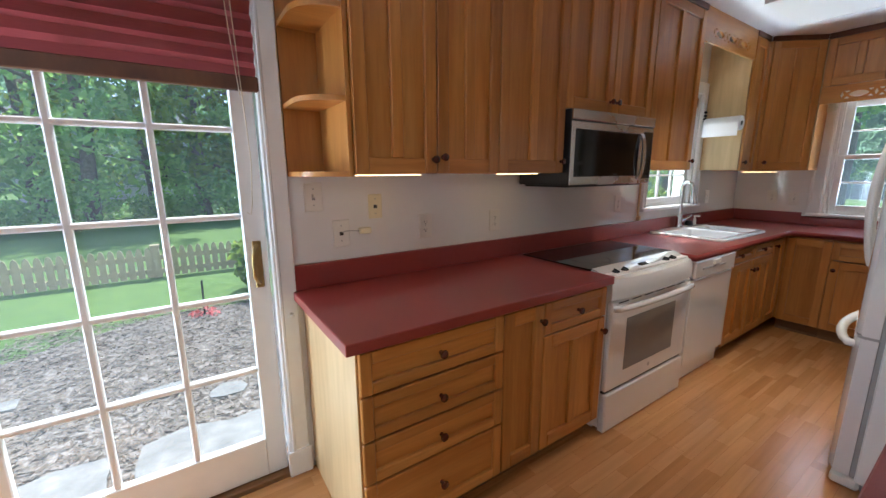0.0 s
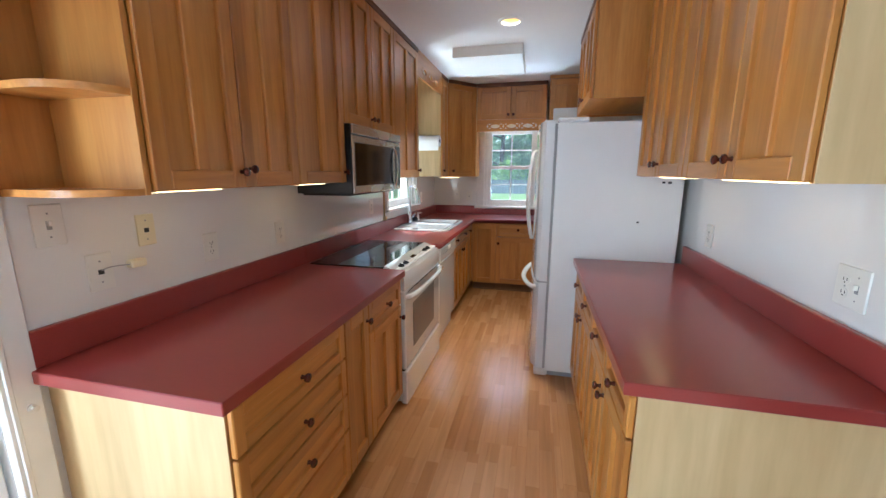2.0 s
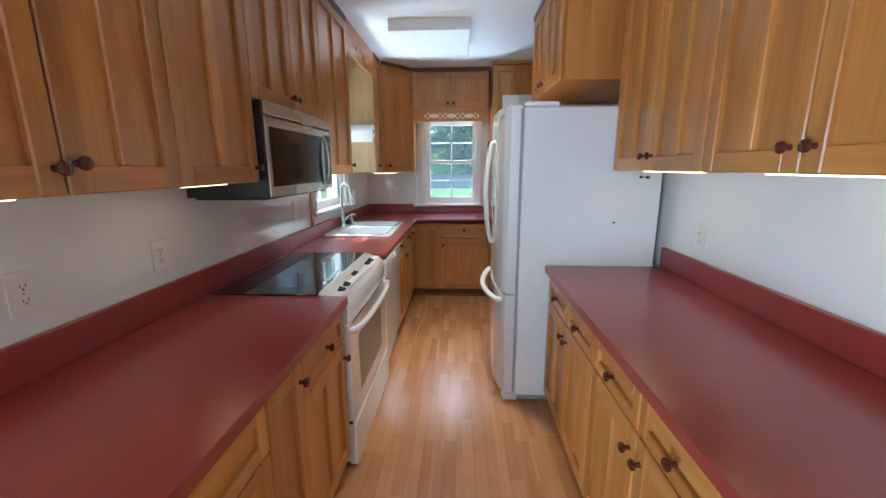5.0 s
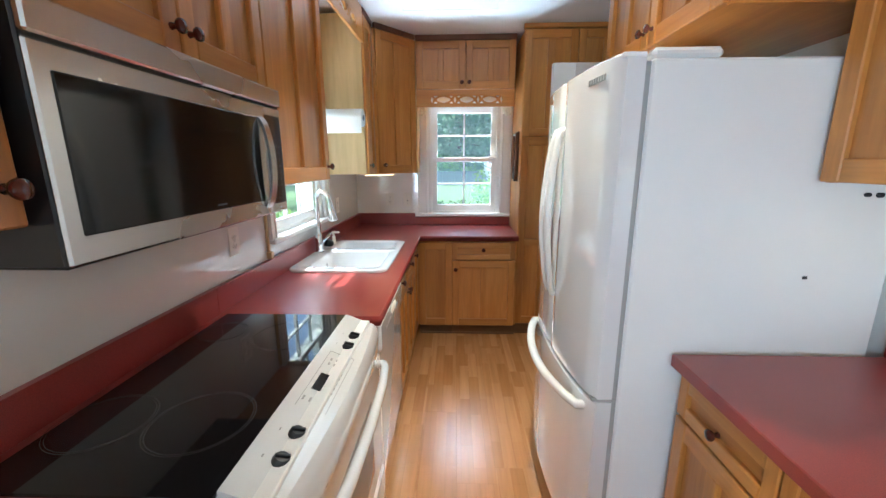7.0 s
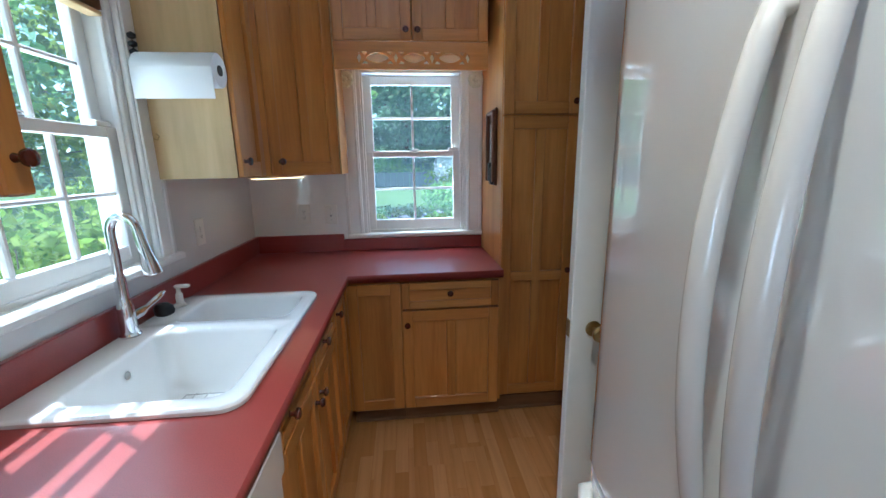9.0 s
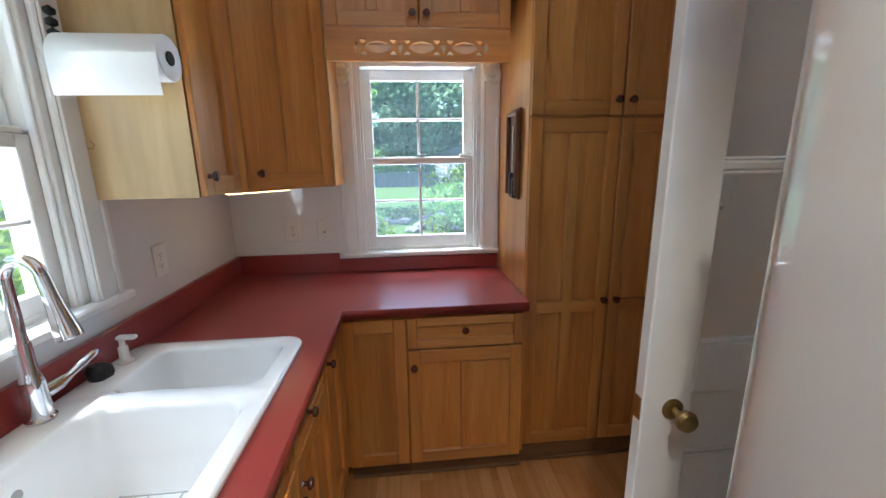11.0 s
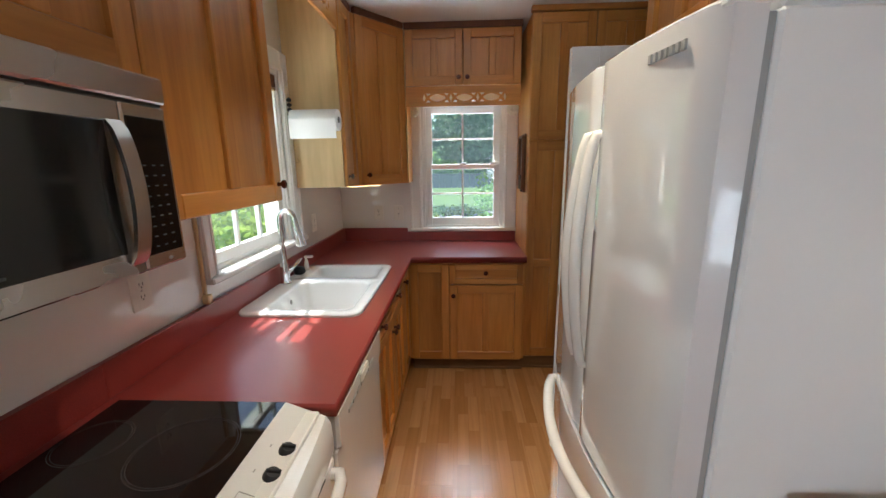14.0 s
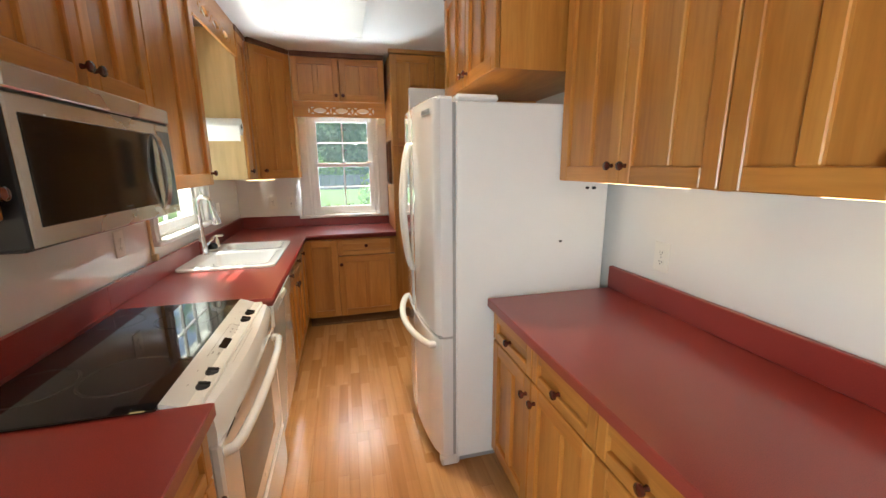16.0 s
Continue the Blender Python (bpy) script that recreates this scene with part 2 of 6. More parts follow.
def floor_material():
    """Three-strip beech laminate, glossy, with short staves."""
    m, nt, b = material("beech_laminate")
    v, rnd = shifted(nt, coords(nt), 13.0)
    br = node(nt, "ShaderNodeTexBrick", Scale=1.0)
    br.inputs["Color1"].default_value = (0.43, 0.19, 0.062, 1)
    br.inputs["Color2"].default_value = (0.56, 0.285, 0.112, 1)
    br.inputs["Mortar"].default_value = (0.34, 0.155, 0.055, 1)
    br.inputs["Mortar Size"].default_value = 0.0006
    br.inputs["Brick Width"].default_value = 0.42
    br.inputs["Row Height"].default_value = 0.064
    br.offset = 0.37
    nt.links.new(v, br.inputs["Vector"])
    st = nt.nodes.new("ShaderNodeMapping")
    st.inputs["Scale"].default_value = (2.2, 38, 1)
    nt.links.new(v, st.inputs[0])
    n1 = node(nt, "ShaderNodeTexNoise", Scale=1.0, Detail=5.0, Distortion=0.3)
    nt.links.new(st.outputs[0], n1.inputs["Vector"])
    grain = ramp(nt, n1.outputs[0], [(0.3, (0.84, 0.82, 0.78)), (0.68, (1.08, 1.06, 1.04))])
    nt.links.new(mixed(nt, 0.8, br.outputs[0], grain, "MULTIPLY"), b.inputs["Base Color"])
    n2 = node(nt, "ShaderNodeTexNoise", Scale=9.0, Detail=4.0)
    nt.links.new(coords(nt), n2.inputs["Vector"])
    rr = node(nt, "ShaderNodeMapRange")
    nt.links.new(n2.outputs[0], rr.inputs[0])
    rr.inputs[3].default_value, rr.inputs[4].default_value = 0.17, 0.3
    nt.links.new(rr.outputs[0], b.inputs["Roughness"])
    bump(nt, b, n1.outputs[0], 0.04)
    return m


BEECH = floor_material()


def noisy(name, stops, scale, rough=0.9, detail=6.0, relief=0.3, dist=0.02):
    m, nt, b = material(name)
    v = coords(nt)
    n1 = node(nt, "ShaderNodeTexNoise", Scale=scale, Detail=detail, Roughness=0.7)
    nt.links.new(v, n1.inputs["Vector"])
    nt.links.new(ramp(nt, n1.outputs[0], stops), b.inputs["Base Color"])
    b.inputs["Roughness"].default_value = rough
    bump(nt, b, n1.outputs[0], relief, dist)
    return m


GRASS = noisy("lawn", [(0.3, (0.05, 0.105, 0.018)), (0.5, (0.082, 0.155, 0.028)), (0.72, (0.135, 0.21, 0.048))], 5.0, detail=9.0)
MULCH = noisy("bark_mulch", [(0.36, (0.085, 0.07, 0.058)), (0.5, (0.185, 0.158, 0.135)), (0.62, (0.32, 0.28, 0.245))], 28.0, detail=12.0, relief=0.12, dist=0.004)
STONE = noisy("flagstone", [(0.3, (0.15, 0.145, 0.14)), (0.55, (0.22, 0.213, 0.2)), (0.75, (0.31, 0.295, 0.275))], 6.0)
ROCK = noisy("field_stone", [(0.3, (0.16, 0.15, 0.14)), (0.55, (0.26, 0.25, 0.23)), (0.75, (0.38, 0.36, 0.33))], 7.0)
BARK = noisy("tree_bark", [(0.3, (0.07, 0.055, 0.04)), (0.7, (0.17, 0.14, 0.11))], 9.0)
CHIP = noisy("grey_bark_chips", [(0.3, (0.10, 0.078, 0.06)), (0.55, (0.20, 0.165, 0.135)), (0.75, (0.36, 0.31, 0.26))], 3.0)
FENCE = noisy("weathered_fence_wood", [(0.3, (0.27, 0.215, 0.12)), (0.7, (0.42, 0.35, 0.22))], 8.0)
SIDING = noisy("white_siding", [(0.3, (0.66, 0.66, 0.64)), (0.7, (0.76, 0.76, 0.74))], 3.0)
ROOFING = noisy("grey_roofing", [(0.3, (0.16, 0.16, 0.17)), (0.7, (0.24, 0.24, 0.25))], 20.0)
TEAL = noisy("teal_paint", [(0.3, (0.03, 0.20, 0.20)), (0.7, (0.05, 0.28, 0.27))], 8.0)
PINK = noisy("pink_petals", [(0.3, (0.60, 0.12, 0.14)), (0.7, (0.75, 0.25, 0.22))], 30.0)
BLOSSOM = noisy("white_petals", [(0.3, (0.70, 0.70, 0.64)), (0.7, (0.80, 0.80, 0.76))], 30.0)


def leaves_material(name, a, c):
    m, nt, b = material(name)
    g = nt.nodes.new("ShaderNodeNewGeometry")
    nt.links.new(ramp(nt, g.outputs["Random Per Island"], [(0.0, a), (1.0, c)]), b.inputs["Base Color"])
    b.inputs["Roughness"].default_value = 0.7
    b.inputs["Specular IOR Level"].default_value = 0.25
    tr = nt.nodes.new("ShaderNodeBsdfTranslucent")
    nt.links.new(ramp(nt, g.outputs["Random Per Island"], [(0.0, tuple(2.2 * k for k in a)), (1.0, tuple(2.2 * k for k in c))]), tr.inputs[0])
    mx = nt.nodes.new("ShaderNodeMixShader")
    mx.inputs[0].default_value = 0.6
    nt.links.new(b.outputs[0], mx.inputs[1])
    nt.links.new(tr.outputs[0], mx.inputs[2])
    nt.links.new(mx.outputs[0], nt.nodes["Material Output"].inputs[0])
    return m


LEAF = leaves_material("tree_leaves", (0.085, 0.18, 0.055), (0.25, 0.38, 0.12))
# Greyer and bluer than LEAF: distance haze is put into the leaf colour.
LEAF_HAZED = leaves_material("hazed_far_leaves", (0.10, 0.17, 0.11), (0.19, 0.28, 0.17))
LEAF_LIGHT = leaves_material("shrub_leaves", (0.055, 0.105, 0.018), (0.19, 0.24, 0.045))


def shade_material():
    """Pleated fabric through which some daylight passes."""
    m, nt, b = material("wine_red_shade_fabric")
    v = coords(nt, (4, 40, 40))
    n1 = node(nt, "ShaderNodeTexNoise", Scale=6.0, Detail=5.0)
    nt.links.new(v, n1.inputs["Vector"])
    col = ramp(nt, n1.outputs[0], [(0.3, (0.20, 0.070, 0.060)), (0.7, (0.30, 0.115, 0.10))])
    nt.links.new(col, b.inputs["Base Color"])
    b.inputs["Roughness"].default_value = 0.75
    tr = nt.nodes.new("ShaderNodeBsdfTranslucent")
    tr.inputs[0].default_value = (0.68, 0.28, 0.29, 1)
    mx = nt.nodes.new("ShaderNodeMixShader")
    mx.inputs[0].default_value = 0.6
    nt.links.new(b.outputs[0], mx.inputs[1])
    nt.links.new(tr.outputs[0], mx.inputs[2])
    nt.links.new(mx.outputs[0], nt.nodes["Material Output"].inputs[0])
    return m


SHADE = shade_material()

# ---- mesh helpers ----


def rbox(bm, x0, x1, y0, y1, z0, z1, c=0.002):
    """A box with chamfered edges."""
    lo, hi = (min(x0, x1), min(y0, y1), min(z0, z1)), (max(x0, x1), max(y0, y1), max(z0, z1))
    c = min([c] + [(h - l) * 0.45 for l, h in zip(lo, hi)])
    if c <= 0:
        c = 1e-5
    vs = {}
    for s in np.ndindex(2, 2, 2):
        for a in range(3):
            p = [hi[k] - (c if k != a else 0) if s[k] else lo[k] + (c if k != a else 0) for k in range(3)]
            vs[s, a] = bm.verts.new(p)
    for a in range(3):
        u, w = (a + 1) % 3, (a + 2) % 3
        for sa in (0, 1):
            ring = []
            for su, sw in ((0, 0), (1, 0), (1, 1), (0, 1)):
                s = [0, 0, 0]
                s[a], s[u], s[w] = sa, su, sw
                ring.append(vs[tuple(s), a])
            bm.faces.new(ring if sa else ring[::-1])
        for su in (0, 1):
            for sw in (0, 1):
                q = []
                for sa, k in ((0, u), (1, u), (1, w), (0, w)):
                    s = [0, 0, 0]
                    s[a], s[u], s[w] = sa, su, sw
                    q.append(vs[tuple(s), k])
                bm.faces.new(q if su == sw else q[::-1])
    for s in np.ndindex(2, 2, 2):
        t = [vs[s, a] for a in range(3)]
        bm.faces.new(t if sum(s) % 2 else t[::-1])
    return bm


def B(*boxes):
    bm = bmesh.new()
    for b in boxes:
        rbox(bm, *b)
    return bm


def lathe(bm, profile, n=20, m=Matrix()):
    """Turns (radius, height) pairs about z, then places them by m."""
    rings = []
    for r, h in profile:
        if r < 1e-6:
            rings.append([bm.verts.new(m @ Vector((0, 0, h)))])
        else:
            rings.append([bm.verts.new(m @ Vector((r * math.cos(2 * math.pi * k / n), r * math.sin(2 * math.pi * k / n), h))) for k in range(n)])
    for a, b in zip(rings, rings[1:]):
        for k in range(n):
            j = (k + 1) % n
            if len(a) == 1 and len(b) > 1:
                bm.faces.new((a[0], b[k], b[j]))
            elif len(b) == 1 and len(a) > 1:
                bm.faces.new((a[k], a[j], b[0]))
            elif len(a) > 1:
                bm.faces.new((a[k], a[j], b[j], b[k]))
    hollow = abs(profile[0][0] - profile[-1][0]) + abs(profile[0][1] - profile[-1][1]) < 0.002
    for ring, flip in ((rings[0], True), (rings[-1], False)):
        if len(ring) > 1 and not hollow:
            bm.faces.new(ring[::-1] if flip else ring)
    return bm


def tube(bm, pts, r, n=10, flat=1.0):
    """A pipe along points; r is one radius or one for each point; flat squashes it sideways."""
    pts = [Vector(p) for p in pts]
    rs = r if isinstance(r, (list, tuple)) else [r] * len(pts)
    up, rings = None, []
    for k, p in enumerate(pts):
        d = (pts[min(k + 1, len(pts) - 1)] - pts[max(k - 1, 0)]).normalized()
        if up is None:
            up = d.orthogonal().normalized()
        up = (up - d * up.dot(d)).normalized()
        side = d.cross(up)
        rings.append([bm.verts.new(p + rs[k] * (up * math.cos(2 * math.pi * j / n) + side * flat * math.sin(2 * math.pi * j / n))) for j in range(n)])
    for a, b in zip(rings, rings[1:]):
        for j in range(n):
            i = (j + 1) % n
            bm.faces.new((a[j], a[i], b[i], b[j]))
    bm.faces.new(rings[0][::-1])
    bm.faces.new(rings[-1])
    return bm


def prism(bm, outline, h0, h1, axis="z"):
    """A flat outline given thickness along an axis."""
    put = {"z": lambda u, v, h: (u, v, h), "y": lambda u, v, h: (u, h, v), "x": lambda u, v, h: (h, u, v)}[axis]
    a = [bm.verts.new(put(u, v, h0)) for u, v in outline]
    b = [bm.verts.new(put(u, v, h1)) for u, v in outline]
    bm.faces.new(a[::-1])
    bm.faces.new(b)
    for k in range(len(a)):
        j = (k + 1) % len(a)
        bm.faces.new((a[k], a[j], b[j], b[k]))
    return bm


def finish(bm, name, mat, smooth=False):
    bmesh.ops.recalc_face_normals(bm, faces=bm.faces)
    me = bpy.data.meshes.new(name)
    bm.to_mesh(me)
    bm.free()
    me.materials.append(mat)
    if smooth:
        me.polygons.foreach_set("use_smooth", [True] * len(me.polygons))
        me.set_sharp_from_angle(angle=radians(38))
    return me


def part(name, bm, mat, parent, label="", smooth=False):
    ob = new(name, bm if isinstance(bm, bpy.types.Mesh) else finish(bm, name, mat, smooth))
    ob.parent = parent
    return tagged(ob, label)


def thing(name, m, label, category, group=""):
    ob = new(name)
    ob.empty_display_size = 0.05
    ob.matrix_basis = m
    return tagged(ob, label, category, group)


def single(name, bm, mat, label, category, group="", smooth=False, kind=""):
    """A thing of one mesh, its origin at the middle of its base."""
    bm.verts.ensure_lookup_table()
    co = np.array([v.co for v in bm.verts])
    base = Vector(((co[:, 0].min() + co[:, 0].max()) / 2, (co[:, 1].min() + co[:, 1].max()) / 2, co[:, 2].min()))
    bmesh.ops.translate(bm, verts=bm.verts, vec=-base)
    ob = new(name, finish(bm, name, mat, smooth))
    ob.location = base
    return tagged(ob, label, category, group, kind)


def structure(name, bm, mat, label, category):
    ob = new(name, bm if isinstance(bm, bpy.types.Mesh) else finish(bm, name, mat))
    return tagged(ob, label, category, kind="structure")


def wall_with_holes(bm, axis, at0, at1, u0, u1, z0, z1, holes):
    """A wall slab with rectangular openings (u0, u1, z0, z1)."""
    us = sorted({u0, u1, *[h for o in holes for h in o[:2]]})
    zs = sorted({z0, z1, *[h for o in holes for h in o[2:]]})
    for a, b in zip(us, us[1:]):
        for p, q in zip(zs, zs[1:]):
            if any(o[0] <= a and b <= o[1] and o[2] <= p and q <= o[3] for o in holes):
                continue
            if axis == "y":
                rbox(bm, a, b, at0, at1, p, q, 1e-5)
            else:
                rbox(bm, at0, at1, a, b, p, q, 1e-5)
    return bm


def cut_sheet(name, outline, holes, thick, mat):
    """A flat sheet in x and y, with openings cut right through it, from z = -thick to 0."""
    cu = bpy.data.curves.new(name, "CURVE")
    cu.dimensions, cu.fill_mode, cu.extrude = "2D", "BOTH", thick / 2
    for pts in [outline] + holes:
        sp = cu.splines.new("POLY")
        sp.points.add(len(pts) - 1)
        for p, (u, v) in zip(sp.points, pts):
            p.co = (u, v, 0, 1)
        sp.use_cyclic_u = True
    tmp = bpy.data.objects.new(name + "_curve", cu)
    scene.collection.objects.link(tmp)
    dg = bpy.context.evaluated_depsgraph_get()
    me = bpy.data.meshes.new_from_object(tmp.evaluated_get(dg))
    bpy.data.objects.remove(tmp)
    bpy.data.curves.remove(cu)
    me.transform(Matrix.Translation((0, 0, -thick / 2)))
    bm = bmesh.new()
    bm.from_mesh(me)
    bmesh.ops.remove_doubles(bm, verts=bm.verts, dist=1e-5)
    bpy.data.meshes.remove(me)
    return finish(bm, name, mat)


def fretboard(name, length, height, thick, holes, mat, parent):
    """A pierced board in the local x-z plane."""
    me = cut_sheet(name, [(0, 0), (length, 0), (length, height), (0, height)], holes, thick, mat)
    me.transform(Matrix.Rotation(radians(90), 4, "X"))
    return part("board", me, mat, parent, "honey maple board with pierced fretwork")


def fret_holes(cx, cz, pitch, count, s=1.0):
    """Ovals parted by small diamonds and corner wedges."""
    out = []
    for k in range(count):
        x = cx + (k - (count - 1) / 2) * pitch
        w, h = pitch * 0.30, 0.020 * s
        out.append([(x + w * math.cos(a), cz + h * math.sin(a) * (1 - 0.25 * abs(math.cos(a)))) for a in np.linspace(0, 2 * math.pi, 22)[:-1]])
    for k in range(count + 1):
        x = cx + (k - count / 2) * pitch
        d, e = pitch * 0.06, 0.021 * s
        out.append([(x - d, cz), (x, cz - e), (x + d, cz), (x, cz + e)])
        for sx in (-1, 1):
            if (k == 0 and sx < 0) or (k == count and sx > 0):
                continue
            for sz in (-1, 1):
                a = x + sx * pitch * 0.065
                out.append([(a, cz + sz * 0.024 * s), (a + sx * pitch * 0.17, cz + sz * 0.024 * s), (a + sx * pitch * 0.15, cz + sz * 0.016 * s), (a + sx * pitch * 0.075, cz + sz * 0.010 * s)])
    return out

# ---- structure ----
WIN_L = (3.235, 4.02, 1.10, 2.06)      # sink window opening in x and z
WIN_F = (0.44, 1.13, 1.00, 2.03)       # end window opening in y and z
SLIDE = (-1.50, 0.372, 0.0, 2.03)
T = 0.15
# The first opening is unseen, cut only to let the dining fill in.
structure("wall_north", wall_with_holes(bmesh.new(), "y", YL, YL + T, -6.2, XF + T, -0.6, CEIL_Z + 0.2, [(-4.4, -2.8, 0.9, 2.1), WIN_L, SLIDE[:2] + (0.0, SLIDE[3])]), WALL, "white gloss-painted kitchen wall with window and sliding door", "wall")
structure("wall_east", wall_with_holes(bmesh.new(), "x", XF, XF + T, -0.7, YL, -0.6, CEIL_Z + 0.2, [WIN_F]), WALL, "white gloss-painted end wall with a window", "wall")
structure("wall_south", wall_with_holes(bmesh.new(), "y", YR - T, YR, 0.74, XF, -0.1, CEIL_Z + 0.2, []), WALL, "white gloss-painted kitchen wall behind counter and fridge", "wall")
# Next two walls are unseen; they close the room and bounce the fill.
structure("wall_west", wall_with_holes(bmesh.new(), "x", -6.2, -6.05, -2.1, YL, -0.1, CEIL_Z + 0.2, []), ROOM, "plain cream unseen wall closing the dining end", "wall")
structure("wall_dining", wall_with_holes(bmesh.new(), "y", YR - T, YR, -6.05, -0.14, -0.1, CEIL_Z + 0.2, []), ROOM, "plain cream unseen wall at the dining end", "wall")
structure("wall_passage", wall_with_holes(bmesh.new(), "y", YR - T, YR, -0.14, 0.74, 2.04, CEIL_Z + 0.2, []), ROOM, "plain wall above a doorway", "wall")
structure("wall_hall", B((-0.9, 1.6, -2.1, -2.0, -0.1, 2.7), (-0.95, -0.9, -2.1, YR - T, -0.1, 2.7), (1.55, 1.6, -2.0, YR - T, -0.1, 2.7)), ROOM, "unlit hall walls beyond a doorway", "wall")
CAN_XY = (2.776, 0.670)
ceil_mesh = cut_sheet("ceiling", [(-6.2, -2.1), (XF + T, -2.1), (XF + T, YL + T), (-6.2, YL + T)], [[(CAN_XY[0] + 0.066 * math.cos(a), CAN_XY[1] + 0.066 * math.sin(a)) for a in np.linspace(0, 2 * math.pi, 33)[:-1]]], 0.12, CEIL)
ceil_mesh.transform(Matrix.Translation((0, 0, CEIL_Z + 0.12)))
structure("ceiling", ceil_mesh, CEIL, "flat white painted ceiling", "ceiling")
floor = structure("floor", B((-6.2, XF, -2.1, YL + 0.02, -0.12, -0.009, 0.001)), BEECH, "glossy honey-coloured laminate strip floor", "floor")
structure("trim", B((0.735, 0.832, YR, YR + 0.022, 0, 2.12, 0.004), (-0.23, -0.142, YR, YR + 0.022, 0, 2.12, 0.004), (-0.23, 0.832, YR, YR + 0.024, 2.04, 2.13, 0.004), (0.72, 0.738, YR - T, YR + 0.012, 0, 2.04, 0.003)), PAINT, "white painted doorway casing", "trim")
structure("trim_slider", B((0.372, 0.462, YL - 0.026, YL, 0.0, 2.12, 0.005), (0.385, 0.40, YL - 0.032, YL - 0.025, 0.12, 2.1, 0.003), (-1.59, -1.5, YL - 0.026, YL, 0.0, 2.12, 0.005), (-1.59, 0.462, YL - 0.028, YL, 2.03, 2.13, 0.005), (0.366, 0.47, YL - 0.034, YL, 0.0, 0.13, 0.004)), PAINT, "white painted sliding-door casing with scuffed edges", "trim")


# ---- windows ----
def sash(parent, name, u0, u1, z0, z1, d0, d1, rail, cols, rows, lower):
    """A sash in local x and z; d0..d1 is its depth."""
    bm = B((u0, u0 + rail, d0, d1, z0, z1, 0.003), (u1 - rail, u1, d0, d1, z0, z1, 0.003), (u0 + rail, u1 - rail, d0, d1, z1 - (0.038 if lower else rail), z1, 0.003), (u0 + rail, u1 - rail, d0, d1, z0, z0 + (rail * 1.45 if lower else 0.038), 0.003))
    fr = part(name, bm, PAINT, parent)
    a0, a1 = u0 + rail, u1 - rail
    b0, b1 = z0 + (rail * 1.45 if lower else 0.038), z1 - (0.038 if lower else rail)
    mid = (d0 + d1) / 2
    for k in range(1, cols):
        u = a0 + (a1 - a0) * k / cols
        part("muntin", B((u - 0.008, u + 0.008, mid - 0.012, mid + 0.012, b0, b1, 0.004)), PAINT, fr)
    for k in range(1, rows):
        z = b0 + (b1 - b0) * k / rows
        part("muntin", B((a0, a1, mid - 0.011, mid + 0.011, z - 0.008, z + 0.008, 0.004)), PAINT, fr)
    for i in range(cols):
        for j in range(rows):
            g = part("pane", B((a0 + (a1 - a0) * i / cols, a0 + (a1 - a0) * (i + 1) / cols, mid - 0.0015, mid + 0.0015, b0 + (b1 - b0) * j / rows, b0 + (b1 - b0) * (j + 1) / rows, 1e-5)), GLASS, fr)
            g.visible_shadow = False
    return fr


def double_hung(name, m, width, z0, z1, meet, cols, rows, rail, label, stool, cl=0.10):
    """A sash window; local x runs along the wall, y outwards, origin at the opening's start on the room face."""
    w = tagged(thing(name, m, label, "window"), kind="structure")
    part("window_frame", B((-0.001, 0.028, 0.0, T, z0, z1, 0.003), (width - 0.028, width + 0.001, 0.0, T, z0, z1, 0.003), (0.028, width - 0.028, 0.0, T, z1 - 0.03, z1, 0.003), (0.028, width - 0.028, 0.03, T + 0.02, z0 - 0.005, z0 + 0.022, 0.003),
                           (0.028, 0.04, 0.01, 0.03, z0, z1, 0.003), (width - 0.04, width - 0.028, 0.01, 0.03, z0, z1, 0.003)), PAINT, w)
    part("casing", B((-cl, 0.004, -0.022, 0, z0 - 0.02, z1 + 0.10, 0.005), (width - 0.004, width + 0.10, -0.022, 0, z0 - 0.02, z1 + 0.10, 0.005), (0.004, width - 0.004, -0.021, 0, z1 - 0.004, z1 + 0.10, 0.005),
                     (-cl, -cl + 0.02, -0.030, -0.020, z0 - 0.02, z1 + 0.10, 0.004), (width + 0.078, width + 0.10, -0.030, -0.020, z0 - 0.02, z1 + 0.10, 0.004), (-0.02, -0.006, -0.028, -0.02, z0, z1, 0.003), (width + 0.006, width + 0.02, -0.028, -0.02, z0, z1, 0.003)), PAINT, w)
    part("window_sill", B((-cl, width + 0.13, -stool, 0.032, z0 - 0.024, z0 + 0.004, 0.006)), PAINT, w)
    sash(w, "lower_sash", 0.028, width - 0.028, z0 + 0.004, meet + 0.016, 0.034, 0.070, rail, cols, rows, True)
    sash(w, "upper_sash", 0.032, width - 0.032, meet - 0.016, z1 - 0.03, 0.074, 0.108, rail, cols, rows, False)
    lock = part("sash_lock", B((width / 2 - 0.03, width / 2 + 0.03, 0.036, 0.06, meet + 0.016, meet + 0.024, 0.003), (width / 2 - 0.01, width / 2 + 0.035, 0.040, 0.052, meet + 0.024, meet + 0.034, 0.003)), STEEL, w)
    part("tilt_stop", B((width - 0.115, width - 0.045, 0.036, 0.066, meet + 0.016, meet + 0.036, 0.004)), PLASTIC, w)
    return w


double_hung("window_1", pose(WIN_L[0], YL, 0), WIN_L[1] - WIN_L[0], WIN_L[2], WIN_L[3], 1.575, 3, 2, 0.048, "white painted double-hung window above the kitchen sink", 0.045, 0.070)
double_hung("window_2", pose(XF, WIN_F[3 - 2], 0, 0, 0, -90), WIN_F[1] - WIN_F[0], WIN_F[2], WIN_F[3], 1.515, 2, 2, 0.056, "white painted double-hung window above the end counter", 0.04)

